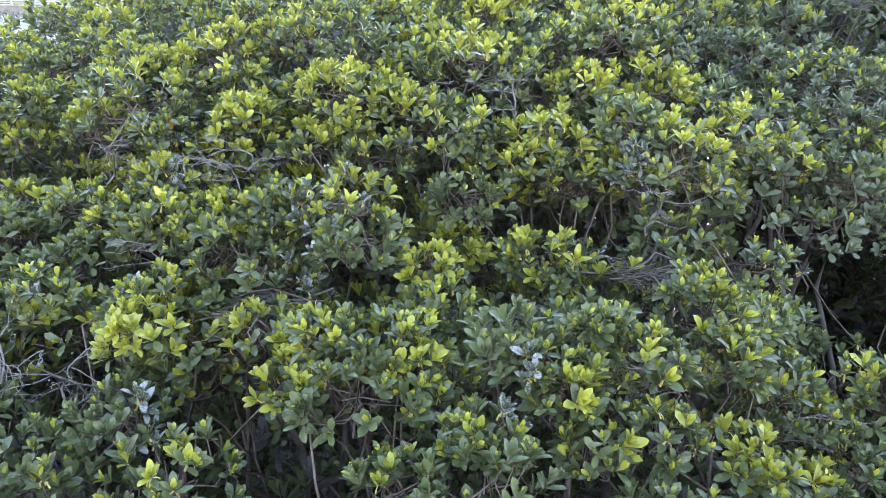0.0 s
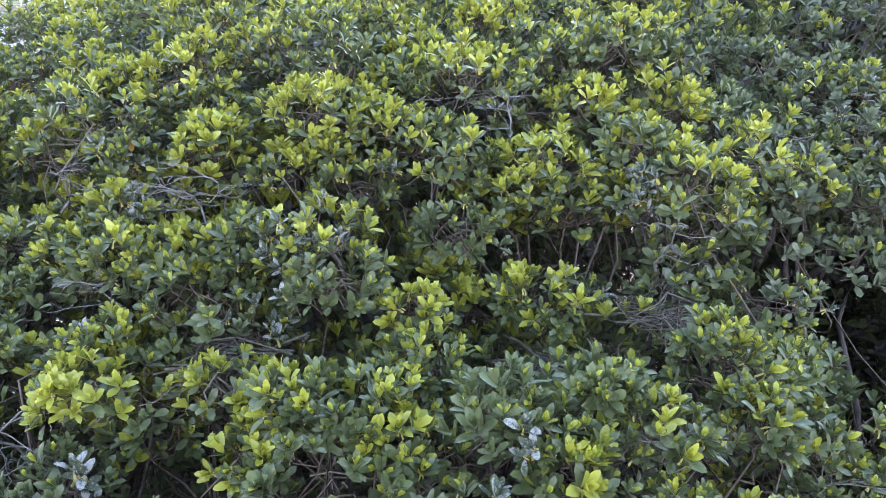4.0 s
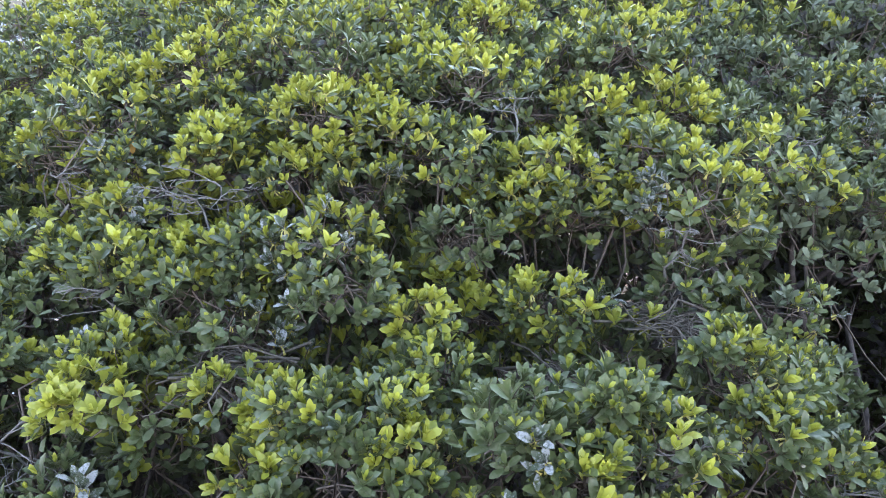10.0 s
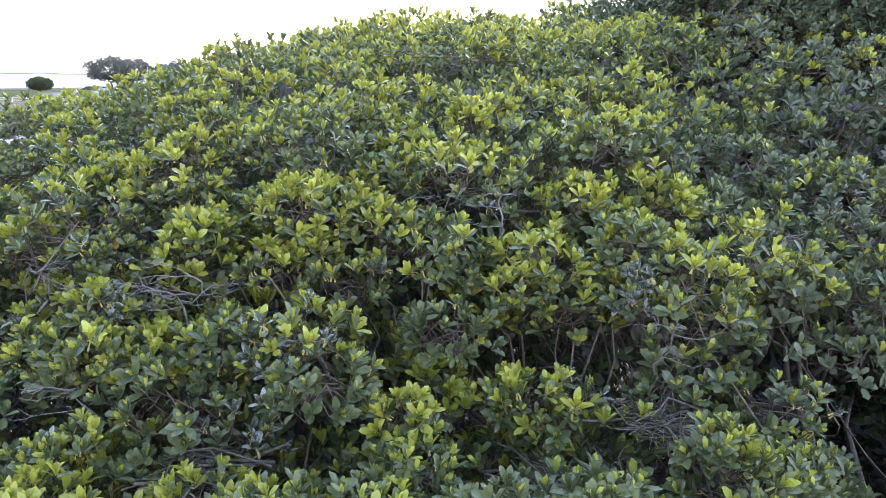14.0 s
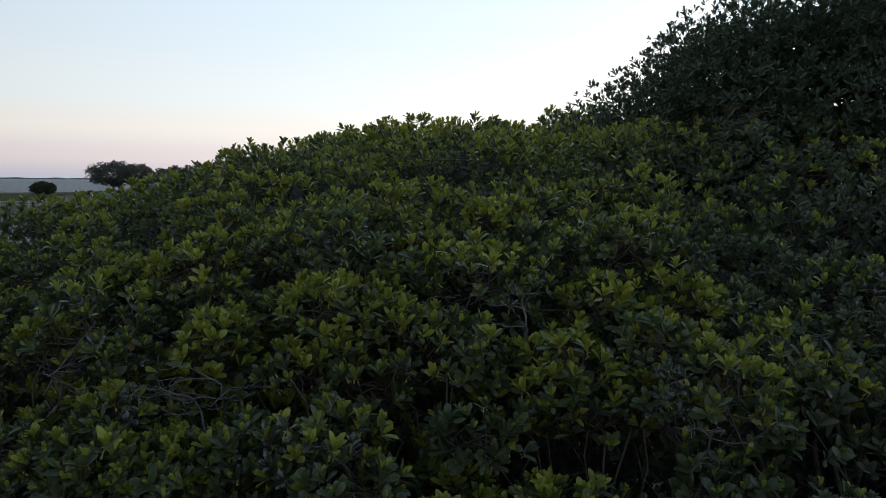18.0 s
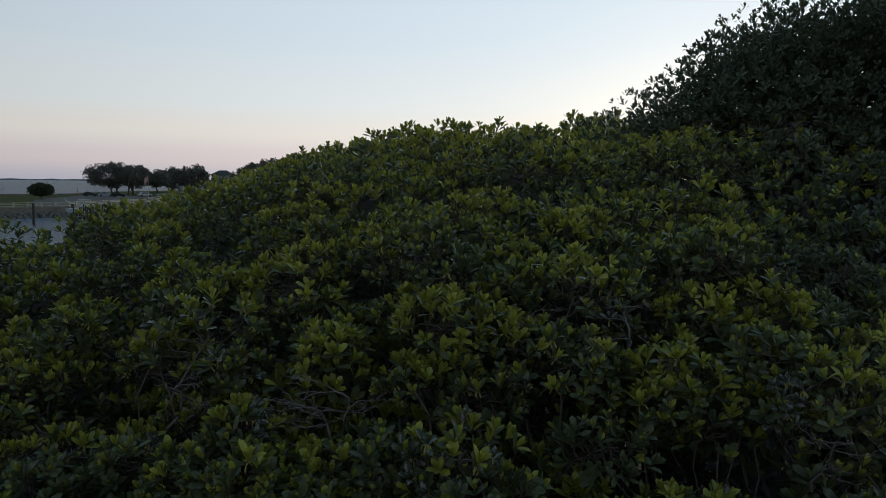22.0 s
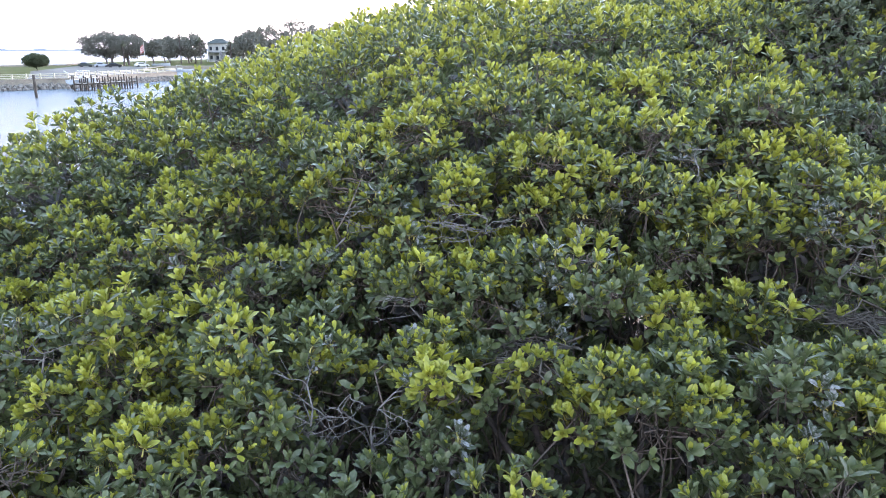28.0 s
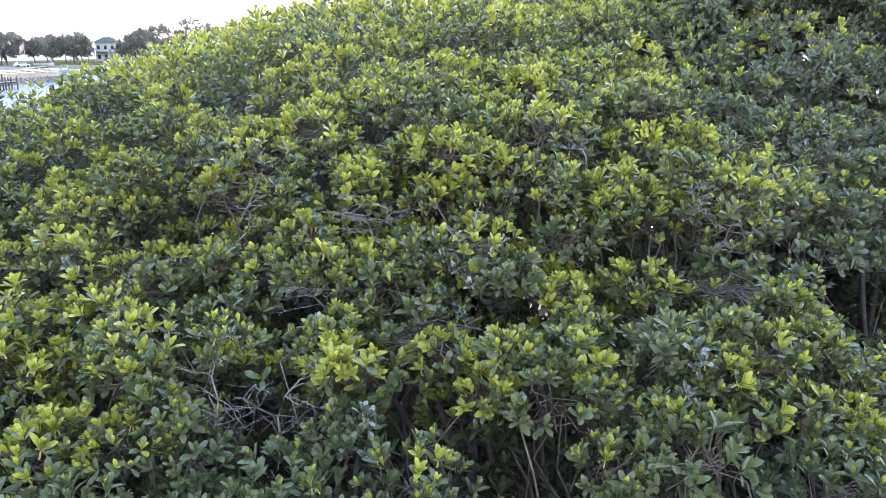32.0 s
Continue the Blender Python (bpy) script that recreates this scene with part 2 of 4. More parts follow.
def bm_box(bm, lo, hi, bevel=0.0, turn=0.0, about=(0, 0)):
    vs = [bm.verts.new((x, y, z)) for x in (lo[0], hi[0]) for y in (lo[1], hi[1]) for z in (lo[2], hi[2])]
    fs = [(0, 1, 3, 2), (4, 6, 7, 5), (0, 4, 5, 1), (2, 3, 7, 6), (0, 2, 6, 4), (1, 5, 7, 3)]
    made = [bm.faces.new([vs[i] for i in f]) for f in fs]
    if bevel:
        edges = list({e for f in made for e in f.edges})
        out = bmesh.ops.bevel(bm, geom=edges, offset=bevel, segments=2, affect="EDGES", profile=0.5)
        vs = list({v for f in out["faces"] for v in f.verts} | {v for v in vs if v.is_valid})
    if turn:
        bmesh.ops.rotate(bm, verts=vs, cent=(*about, 0), matrix=Matrix.Rotation(radians(turn), 3, "Z"))
    return vs


def box(lo, hi, bevel=0.0, turn=0.0, about=None):
    bm = bmesh.new()
    bm_box(bm, lo, hi, bevel, turn, about or ((lo[0] + hi[0]) / 2, (lo[1] + hi[1]) / 2))
    return bm


def tube_arrays(pts, radii, sides=6):
    """Vertices and quads of a tapered tube along pts."""
    pts = np.asarray(pts, dtype=float)
    d = np.gradient(pts, axis=0)
    d /= np.linalg.norm(d, axis=1)[:, None] + 1e-9
    ref = np.where(np.abs(d[:, 2:3]) > 0.9, np.array([[1.0, 0, 0]]), np.array([[0, 0, 1.0]]))
    u = np.cross(d, ref)
    u /= np.linalg.norm(u, axis=1)[:, None] + 1e-9
    v = np.cross(d, u)
    a = np.arange(sides) * 2 * np.pi / sides
    ring = u[:, None, :] * np.cos(a)[None, :, None] + v[:, None, :] * np.sin(a)[None, :, None]
    verts = (pts[:, None, :] + ring * np.asarray(radii)[:, None, None]).reshape(-1, 3)
    i, j = np.meshgrid(np.arange(len(pts) - 1), np.arange(sides), indexing="ij")
    j2 = (j + 1) % sides
    faces = np.stack([i * sides + j, i * sides + j2, (i + 1) * sides + j2, (i + 1) * sides + j], -1).reshape(-1, 4)
    return verts, faces


def tubes_mesh(name, many, mat, sides=6):
    vs, fs, n = [], [], 0
    for pts, radii in many:
        v, f = tube_arrays(pts, radii, sides)
        vs.append(v), fs.append(f + n)
        n += len(v)
    return mesh_from(name, np.concatenate(vs), np.concatenate(fs), [mat])


def bent(a, b, rng, sag=0.1, n=5):
    """A crooked line from a to b."""
    a, b = np.asarray(a, float), np.asarray(b, float)
    t = np.linspace(0, 1, n)[:, None]
    p = a + (b - a) * t
    k = sag * np.linalg.norm(b - a)
    off = rng.normal(0, k, 3) * np.sin(t * np.pi) + rng.normal(0, k * 0.55, 3) * np.sin(t * 2 * np.pi) + rng.normal(0, k * 0.3, 3) * np.sin(t * 3 * np.pi)
    return p + off


# ---------------------------------------------------------------- leaves and sprigs
def leaf_arrays(length, width, fold, curl, stations):
    """An obovate leaf along +Y from the origin, folded on its midrib (flat with no stations); triangles."""
    if not stations:
        h, z = width * 0.5, -curl * length
        return np.array([(0, 0, 0), (-h * 0.8, length * 0.42, z * 0.18), (h * 0.8, length * 0.42, z * 0.18), (-h * 0.85, length * 0.84, z * 0.7), (h * 0.85, length * 0.84, z * 0.7), (0, length, z)]), np.array([(0, 2, 1), (1, 2, 4), (1, 4, 3), (3, 4, 5)])
    s = {1: (0.62,), 2: (0.4, 0.82), 3: (0.28, 0.6, 0.88)}[stations]
    w = [width * 0.5 * k for k in {1: (1.15,), 2: (0.86, 0.92), 3: (0.62, 1.0, 0.62)}[stations]]
    verts = [(0, 0, 0)]
    for t, h in zip(s, w):
        z = -curl * length * t * t
        verts += [(-h, length * t, z + fold * h), (0, length * t, z), (h, length * t, z + fold * h)]
    verts.append((0, length, -curl * length))
    f = [(0, 2, 1), (0, 3, 2)]
    for k in range(stations - 1):
        a = 1 + 3 * k
        for c in (0, 1):
            f += [(a + c, a + c + 1, a + c + 4), (a + c, a + c + 4, a + c + 3)]
    a, tip = 1 + 3 * (stations - 1), len(verts) - 1
    f += [(a, a + 1, tip), (a + 1, a + 2, tip)]
    return np.array(verts), np.array(f)


def rot(axis, angle):
    return np.array(Matrix.Rotation(angle, 3, axis))


def sprig_arrays(rng, leaves, stations, young, size=1.0, stem=True):
    """A whorl of leathery leaves on a twig end, pointing up +Z; triangles and material slots (0 young, 1 mature, 2 twig)."""
    V, F, I, n = [], [], [], 0
    for k in range(leaves):
        q = k / max(1, leaves - 1)
        L = size * (0.065 + 0.045 * min(1, q * 1.6)) * rng.uniform(0.85, 1.15)
        v, f = leaf_arrays(L, L * rng.uniform(0.36, 0.46), rng.uniform(0.2, 0.65), rng.uniform(0.0, 0.22), stations)
        tilt = radians(84 - 52 * q ** 1.2 + rng.uniform(-12, 12))
        m = rot("Z", k * 2.4 + rng.uniform(-0.35, 0.35)) @ rot("X", tilt) @ rot("Y", rng.uniform(-0.35, 0.35))
        v = v @ m.T
        v[:, 2] += -0.05 * size * q + rng.uniform(-0.008, 0.008)
        V.append(v), F.append(f + n), I.append(np.full(len(f), 0 if q < young else 1))
        n += len(v)
    if stem:
        pts = np.array([(0, 0, 0.01), (rng.uniform(-0.01, 0.01), rng.uniform(-0.01, 0.01), -0.07 * size), (rng.uniform(-0.03, 0.03), rng.uniform(-0.03, 0.03), -0.17 * size)])
        v, f = tube_arrays(pts, [0.003, 0.0035, 0.004], 3)
        f = np.concatenate([f[:, [0, 1, 2]], f[:, [0, 2, 3]]])
        V.append(v), F.append(f + n), I.append(np.full(len(f), 2))
        n += len(v)
    if stem and young > 0.25:
        # yellow flower stalks hanging under the whorl
        for k in range(6):
            a, r = rng.uniform(0, 6.28), size * rng.uniform(0.022, 0.045)
            side = np.array([-math.sin(a), math.cos(a), 0]) * 0.0032
            out = np.array([math.cos(a), math.sin(a), 0]) * r
            z0 = -0.02 * size
            v = np.array([side + (0, 0, z0), -side + (0, 0, z0), out * 0.7 + side + (0, 0, z0 - r * 0.25), out * 0.7 - side + (0, 0, z0 - r * 0.25), out + side * 1.8 + (0, 0, z0 - r), out - side * 1.8 + (0, 0, z0 - r)])
            f = np.array([(0, 1, 3), (0, 3, 2), (2, 3, 5), (2, 5, 4)])
            V.append(v), F.append(f + n), I.append(np.full(4, 3))
            n += 6
    return np.concatenate(V), np.concatenate(F), np.concatenate(I)


def scatter_sprigs(name, templates, places, dirs, sizes, spins, pick, mats):
    """Many sprigs joined into one mesh."""
    up = np.asarray(dirs)
    ref = np.where(np.abs(up[:, 2:3]) > 0.95, np.array([[1.0, 0, 0]]), np.array([[0, 0, 1.0]]))
    x = np.cross(ref, up)
    x /= np.linalg.norm(x, axis=1)[:, None]
    y = np.cross(up, x)
    c, s = np.cos(spins)[:, None], np.sin(spins)[:, None]
    x2, y2 = x * c + y * s, y * c - x * s
    basis = np.stack([x2, y2, up], -1) * np.asarray(sizes)[:, None, None]
    V, F, I, n = [], [], [], 0
    for k, (tv, tf, ti) in enumerate(templates):
        sel = np.nonzero(pick == k)[0]
        if not len(sel):
            continue
        v = np.einsum("mij,nj->mni", basis[sel], tv) + np.asarray(places)[sel][:, None, :]
        f = tf[None] + (np.arange(len(sel)) * len(tv))[:, None, None] + n
        V.append(v.reshape(-1, 3)), F.append(f.reshape(-1, 3)), I.append(np.tile(ti, len(sel)))
        n += len(sel) * len(tv)
    return mesh_from(name, np.concatenate(V), np.concatenate(F), mats, np.concatenate(I))


# ---------------------------------------------------------------- ground, water
water_bm = bmesh.new()
for xs in [(-4000, -300), (-300, 300), (300, 4000)]:
    for ys in [(-4000, -100), (-100, 500), (500, 4600)]:
        water_bm.faces.new([water_bm.verts.new((x, y, WATER_Z)) for x, y in ((xs[0], ys[0]), (xs[1], ys[0]), (xs[1], ys[1]), (xs[0], ys[1]))])
bmesh.ops.remove_doubles(water_bm, verts=water_bm.verts, dist=0.01)
tagged(part("water", water_bm, M_WATER), "blue-grey rippled harbour water running out to the horizon", "water", kind="structure")


def slab(name, outline, top, bottom, mat):
    bm = bmesh.new()
    a = [bm.verts.new((x, y, top)) for x, y in outline]
    b = [bm.verts.new((x, y, bottom)) for x, y in outline]
    bm.faces.new(a)
    for i in range(len(a)):
        j = (i + 1) % len(a)
        bm.faces.new((a[i], b[i], b[j], a[j]))
    bmesh.ops.recalc_face_normals(bm, faces=bm.faces)
    return part(name, bm, mat)


mud_bm = bmesh.new()
bmesh.ops.create_grid(mud_bm, x_segments=40, y_segments=40, size=1)
for v in mud_bm.verts:
    x, y = v.co.x * 10 + 2.6, v.co.y * 14.5 + 10.5
    edge = max(abs(v.co.x), abs(v.co.y))
    v.co = (x, y, WATER_Z - 0.5 + 0.75 * (1 - edge ** 10) + 0.12 * noise.noise((x * 0.6, y * 0.6, 0)))
tagged(part("ground", mud_bm, M_MUD), "dark wet mud bank under the mangroves", "ground", kind="structure")

LAND = [(-160, 52), (-108, 101), (-79, 133), (-70.5, 141), (-67, 166), (-63.5, 181), (-72, 190), (-84, 215), (-90, 249), (-73.6, 252.6), (-30, 256), (90, 262), (140, 430), (-130, 430), (-150, 330), (-128, 262), (-200, 170), (-260, 110)]
tagged(slab("lawn", LAND, LAWN_Z, WATER_Z - 0.5, M_GRASS), "flat green lawn on the far shore of the harbour", "lawn", kind="structure")


# ---------------------------------------------------------------- the mangrove thicket
def smooth(a, b, x):
    t = np.clip((x - a) / (b - a), 0, 1)
    return t * t * (3 - 2 * t)


def lump(x, y, seed):
    return np.array([noise.noise((a, b, seed)) for a, b in zip(np.atleast_1d(x), np.atleast_1d(y))])


def canopy(x, y):
    """Height of the thicket's top over the plan: it climbs from the water's edge to a steep face, then on up a long slope to a ridge; its left flank and its right-hand corner sag."""
    flank = np.clip(-x - 1.2, 0, 6)
    back = y - 0.2 * np.clip(flank, 0, 3) * smooth(3.4, 4.2, y) * smooth(7.2, 5.6, y)
    z = np.interp(back, (-4.0, -2.5, 0.5, 1.4, 2.0, 2.6, 3.2, 3.8, 4.3, 4.9, 5.5, 6.5, 7.5, 8.7, 12.0, 15.0, 20.0, 30.0), (-2.0, 0.8, 1.65, 2.02, 2.22, 2.4, 2.64, 2.98, 3.4, 3.66, 3.82, 4.1, 4.37, 4.7, 4.99, 5.26, 5.7, 5.85))
    z = z - (0.14 + 0.1 * smooth(3.5, 5.0, y) - 0.03 * smooth(5.5, 7.0, y) + 0.1 * smooth(8.0, 10.0, y)) * flank
    z = z - 0.75 * smooth(1.3, 2.3, x) * smooth(4.7, 4.0, y) - 0.45 * smooth(1.5, 2.6, x) * smooth(7.6, 5.4, y) * smooth(4.0, 4.7, y)
    z = z + 0.3 * smooth(1.8, 3.6, x) * smooth(8.0, 10.5, y)
    z = z + 0.2 * lump(x * 0.8, y * 0.8, 3.0) + 0.24 * lump(x * 1.7, y * 1.7, 9.0)
    fall = np.clip(-6.9 + 0.6 * smooth(9.0, 14.0, y) - x, 0, 5)
    z = z - 0.9 * fall ** 1.5
    fall = np.clip(x - 9.5, 0, 5)
    return z - 0.9 * fall ** 1.5


GAPS = ((2.75, 4.15, 0.36), (3.2, 4.4, 0.4), (3.3, 4.1, 0.45), (2.75, 3.85, 0.3), (3.8, 4.5, 0.4), (-1.95, 4.5, 0.18), (3.9, 6.4, 0.4), (0.95, 5.75, 0.2))
HOLLOWS_FRONT = ((0.27, 3.14, 0.1), (-0.55, 2.95, 0.09), (0.6, 3.34, 0.09), (1.18, 3.39, 0.09), (-1.98, 3.12, 0.15), (-1.81, 3.12, 0.12), (-0.16, 2.5, 0.09), (-0.43, 2.17, 0.1), (-0.3, 2.24, 0.09), (-0.98, 2.65, 0.09), (0.28, 2.42, 0.09), (0.63, 2.26, 0.09), (-2.13, 3.15, 0.12), (0.45, 2.47, 0.09),
                 (0.9, 2.47, 0.09), (-2.39, 3.19, 0.1), (0.11, 3.14, 0.11), (-0.42, 3.03, 0.09), (-1.13, 2.7, 0.09), (-0.81, 2.29, 0.12), (-3.77, 3.11, 0.12), (-3.5, 3.25, 0.11))
# shaded spots: bright fresh clumps are left out, so darker leaf colour gives the shade
SHADY_NEAR = ((-1.7, 2.64, 0.12), (-1.2, 2.34, 0.11), (-0.93, 2.09, 0.1), (-1.65, 2.17, 0.11), (-1.98, 2.69, 0.13), (-1.49, 2.63, 0.09), (-0.68, 2.15, 0.09), (-2.14, 2.54, 0.12), (-0.8, 2.34, 0.13), (-0.53, 2.41, 0.12), (-1.1, 2.75, 0.11), (-2.93, 2.96, 0.1), (-3.24, 2.65, 0.14))
HOLLOWS_BACK = ((-1.67, 3.64, 0.16), (-1.82, 3.61, 0.12), (-1.83, 3.45, 0.1), (-1.15, 4.08, 0.13), (-0.93, 3.79, 0.1), (-0.24, 3.84, 0.09), (-2.21, 4.25, 0.12), (0.94, 4.81, 0.1), (2.1, 3.93, 0.11), (1.74, 3.91, 0.09), (1.66, 3.56, 0.09), (0.42, 3.45, 0.09), (0.85, 4.98, 0.09), (3.41, 6.17, 0.16),
                (2.91, 4.98, 0.13), (-1.08, 4.9, 0.09), (-0.48, 4.19, 0.09), (0.85, 3.95, 0.09), (-0.04, 3.83, 0.09), (-1.05, 4.2, 0.14), (-1.3, 3.95, 0.11), (-3.68, 3.65, 0.14), (-3.62, 4.45, 0.14), (-2.16, 3.47, 0.09), (-2.88, 4.43, 0.11), (-2.67, 4.75, 0.11), (-3.71, 6.0, 0.11), (0.43, 4.14, 0.13))
# clumps in fresh growth along the front of the thicket, and further in
FRESH_FRONT = ((-1.31, 2.82, 0.15), (-0.98, 2.9, 0.12), (-0.66, 2.78, 0.11), (-0.26, 2.89, 0.16), (-0.07, 2.77, 0.11), (0.51, 2.6, 0.11), (0.6, 2.48, 0.1), (0.79, 2.79, 0.09), (0.99, 2.63, 0.12), (0.25, 2.32, 0.12), (-0.12, 2.22, 0.13), (1.03, 2.39, 0.13),
               (1.48, 2.89, 0.13), (1.8, 3.06, 0.13), (2.25, 3.35, 0.14), (1.45, 2.48, 0.14), (1.91, 2.77, 0.14), (-1.92, 2.88, 0.14), (0.73, 2.33, 0.11), (-3.02, 2.61, 0.19), (-2.65, 2.83, 0.17), (-2.46, 2.99, 0.14), (-3.78, 3.36, 0.18), (-3.56, 3.43, 0.16), (-2.82, 3.43, 0.15), (-1.46, 3.02, 0.15),
               (-0.83, 3.12, 0.15), (-0.48, 2.93, 0.13), (-0.11, 2.96, 0.15), (-1.16, 2.09, 0.11), (-4.78, 4.87, 0.24))
FRESH_LEFT = ((-1.52, 3.81, 0.14), (-1.93, 4.07, 0.15), (-1.47, 3.41, 0.15), (-1.62, 3.36, 0.12), (-2.14, 3.39, 0.16), (-1.72, 3.91, 0.15), (-1.39, 5.1, 0.16), (-1.83, 4.62, 0.15), (-1.82, 5.84, 0.16), (-4.02, 4.74, 0.22), (-4.41, 4.98, 0.21), (-3.89, 4.91, 0.2), (-1.68, 4.12, 0.12), (-2.29, 4.17, 0.14),
              (-2.7, 4.41, 0.15), (-3.09, 5.04, 0.17), (-4.04, 5.97, 0.2), (-2.3, 4.98, 0.16), (-4.83, 5.97, 0.24), (-5.0, 5.52, 0.23))
FRESH_BACK = ((0.06, 3.22, 0.12), (-0.0, 3.51, 0.12), (-1.14, 3.88, 0.16), (1.75, 3.37, 0.13), (1.4, 3.21, 0.11), (-0.17, 5.17, 0.15), (0.13, 4.7, 0.14), (-0.38, 5.0, 0.13), (-0.68, 5.08, 0.15), (1.04, 4.89, 0.15), (1.36, 4.67, 0.16), (1.52, 4.24, 0.13), (1.21, 4.19, 0.13), (0.63, 4.26, 0.13),
              (0.86, 4.25, 0.11), (0.33, 4.54, 0.12), (-0.87, 4.93, 0.13), (-1.28, 4.52, 0.12), (-0.52, 4.43, 0.11), (2.99, 5.41, 0.16), (-0.22, 4.76, 0.1), (1.93, 7.39, 0.2), (0.12, 5.71, 0.13), (-0.61, 6.27, 0.14), (-0.73, 3.9, 0.15), (-0.42, 4.83, 0.18), (-0.75, 4.37, 0.15), (-1.27, 4.68, 0.15),
              (0.6, 3.78, 0.14))
# pockets in which the stick nests lie
NESTS = ((1.28, 3.64, 2.5, 0.21), (-0.92, 3.24, 2.42, 0.19), (0.7, 3.4, 2.3, 0.21), (-2.87, 4.55, 2.66, 0.18))
POCKETS = tuple((x, y, r) for x, y, z, r in NESTS) + ((-1.76, 4.48, 0.24),)
# leaves whitened by droppings under the perches
SPLASHED = ((-0.47, 3.82, 0.26), (-0.54, 3.62, 0.2), (-0.59, 2.3, 0.17), (-1.36, 2.63, 0.14), (-1.78, 3.2, 0.26), (1.25, 4.01, 0.18), (0.55, 4.73, 0.18), (2.37, 4.05, 0.24), (-0.15, 4.12, 0.17), (0.45, 2.38, 0.14), (-2.07, 4.33, 0.22), (-1.67, 4.39, 0.14), (3.23, 5.32, 0.29), (-3.32, 4.3, 0.24),
            (-4.01, 3.62, 0.29), (-1.92, 3.1, 0.36), (1.06, 4.05, 0.27), (-0.73, 3.59, 0.24), (-2.78, 4.19, 0.26), (-1.57, 4.17, 0.15), (-0.87, 2.28, 0.2), (-2.61, 4.91, 0.18), (-1.31, 4.89, 0.17))
rng = np.random.default_rng(7)


def jitter_grid(x0, x1, y0, y1, step, jit=0.42):
    xs, ys = np.arange(x0, x1, step), np.arange(y0, y1, step)
    g = np.stack(np.meshgrid(xs, ys), -1).reshape(-1, 2)
    return g + rng.uniform(-jit, jit, g.shape) * step


def seen_from_path(p, margin):
    """Which places lie in the wedge in front of the thicket's open side."""
    left = p[:, 0] > -1.7 - 0.66 * (p[:, 1] + 1.1) - margin
    right = p[:, 0] < 0.4 + 0.80 * (p[:, 1] + 0.6) + margin
    return left & right


def clump_set(x0, x1, y0, y1, step, radius, margin, thin, open_gaps=True):
    p = jitter_grid(x0, x1, y0, y1, step)
    inside = seen_from_path(p, margin)
    keep = inside | (rng.random(len(p)) < thin)
    hollow = lump(p[:, 0] * 1.25, p[:, 1] * 1.25, 21.0)
    if open_gaps:
        keep &= hollow > np.where(p[:, 1] < 2.4, -0.5, np.where(p[:, 1] < 6.6, -0.35, -0.3))
    keep |= inside & (p[:, 0] > 1.8) & (p[:, 0] < 4.2) & (p[:, 1] > 4.75) & (p[:, 1] < 6.4)
    for gx, gy, gr in GAPS if open_gaps else ():
        keep &= np.hypot(p[:, 0] - gx, p[:, 1] - gy) > gr
    p = p[keep]
    r = radius * rng.uniform(0.72, 1.25, len(p))
    z = canopy(p[:, 0], p[:, 1]) - r * 0.95 + rng.uniform(-0.2, 0.12, len(p))
    ok = z > WATER_Z + 0.6
    return np.column_stack([p, z])[ok], r[ok]


def clump_sprigs(centres, radii, per, spread, rngs, bias=0.42):
    """Sprig places and directions on the upper side of each clump."""
    n = len(centres)
    own = np.repeat(np.arange(n), per)
    m = len(own)
    u = rngs.uniform(-0.25, 1, m) ** 1.0
    a = rngs.uniform(0, 2 * np.pi, m)
    h = np.sqrt(np.clip(1 - u * u, 0, 1))
    d = np.column_stack([h * np.cos(a), h * np.sin(a), u])
    rad = radii[own] * rngs.uniform(0.72, 1.08, m)
    p = centres[own] + d * rad[:, None] * np.array([1.0, 1.0, 0.85])
    way = d * spread + np.array([0, -0.12, 0.75]) + rngs.normal(0, 0.22, (m, 3))
    # young leaves sit on the clump's top, also painting it lit and its underside shaded; some clumps are in fresh
    # growth, others old
    fresh = np.clip((bias[own] if np.ndim(bias) else bias) + 0.36 * u + rngs.normal(0, 0.2, n)[own] + rngs.normal(0, 0.14, m), 0, 0.999)
    return own, p, way / np.linalg.norm(way, axis=1)[:, None], fresh


# shrub stations: each mangrove owns the clumps nearest to it; first grid is unseen
stations = np.concatenate([jitter_grid(-6.0, 6.4, -2.6, 0.8, 2.6, 0.3), jitter_grid(-7.2, 6.4, 1.0, 7.0, 1.5, 0.3), jitter_grid(-7.4, 9.5, 7.4, 21.5, 2.7, 0.3)])
near_c, near_r = clump_set(-7.4, 6.5, 0.4, 6.6, 0.39, 0.30, 0.35, 0.3)
keep = np.ones(len(near_c), dtype=bool)
for gx, gy, gr in HOLLOWS_FRONT + HOLLOWS_BACK + POCKETS:
    keep &= np.hypot(near_c[:, 0] - gx, near_c[:, 1] - gy) > gr + 0.03
for gx, gy, gr in FRESH_FRONT + FRESH_LEFT + FRESH_BACK:
    keep &= np.hypot(near_c[:, 0] - gx, near_c[:, 1] - gy) > gr * 0.95
near_c, near_r = near_c[keep], near_r[keep]
fresh_c = np.array([f for f in FRESH_FRONT + FRESH_LEFT + FRESH_BACK if all(math.hypot(f[0] - h[0], f[1] - h[1]) > h[2] + 0.16 for h in SHADY_NEAR)])
fresh_r = fresh_c[:, 2] + 0.06
fresh_c = np.column_stack([fresh_c[:, :2], canopy(fresh_c[:, 0], fresh_c[:, 1]) - 0.02 - 0.13 * smooth(3.0, 3.5, fresh_c[:, 1]) - fresh_r * 0.9])
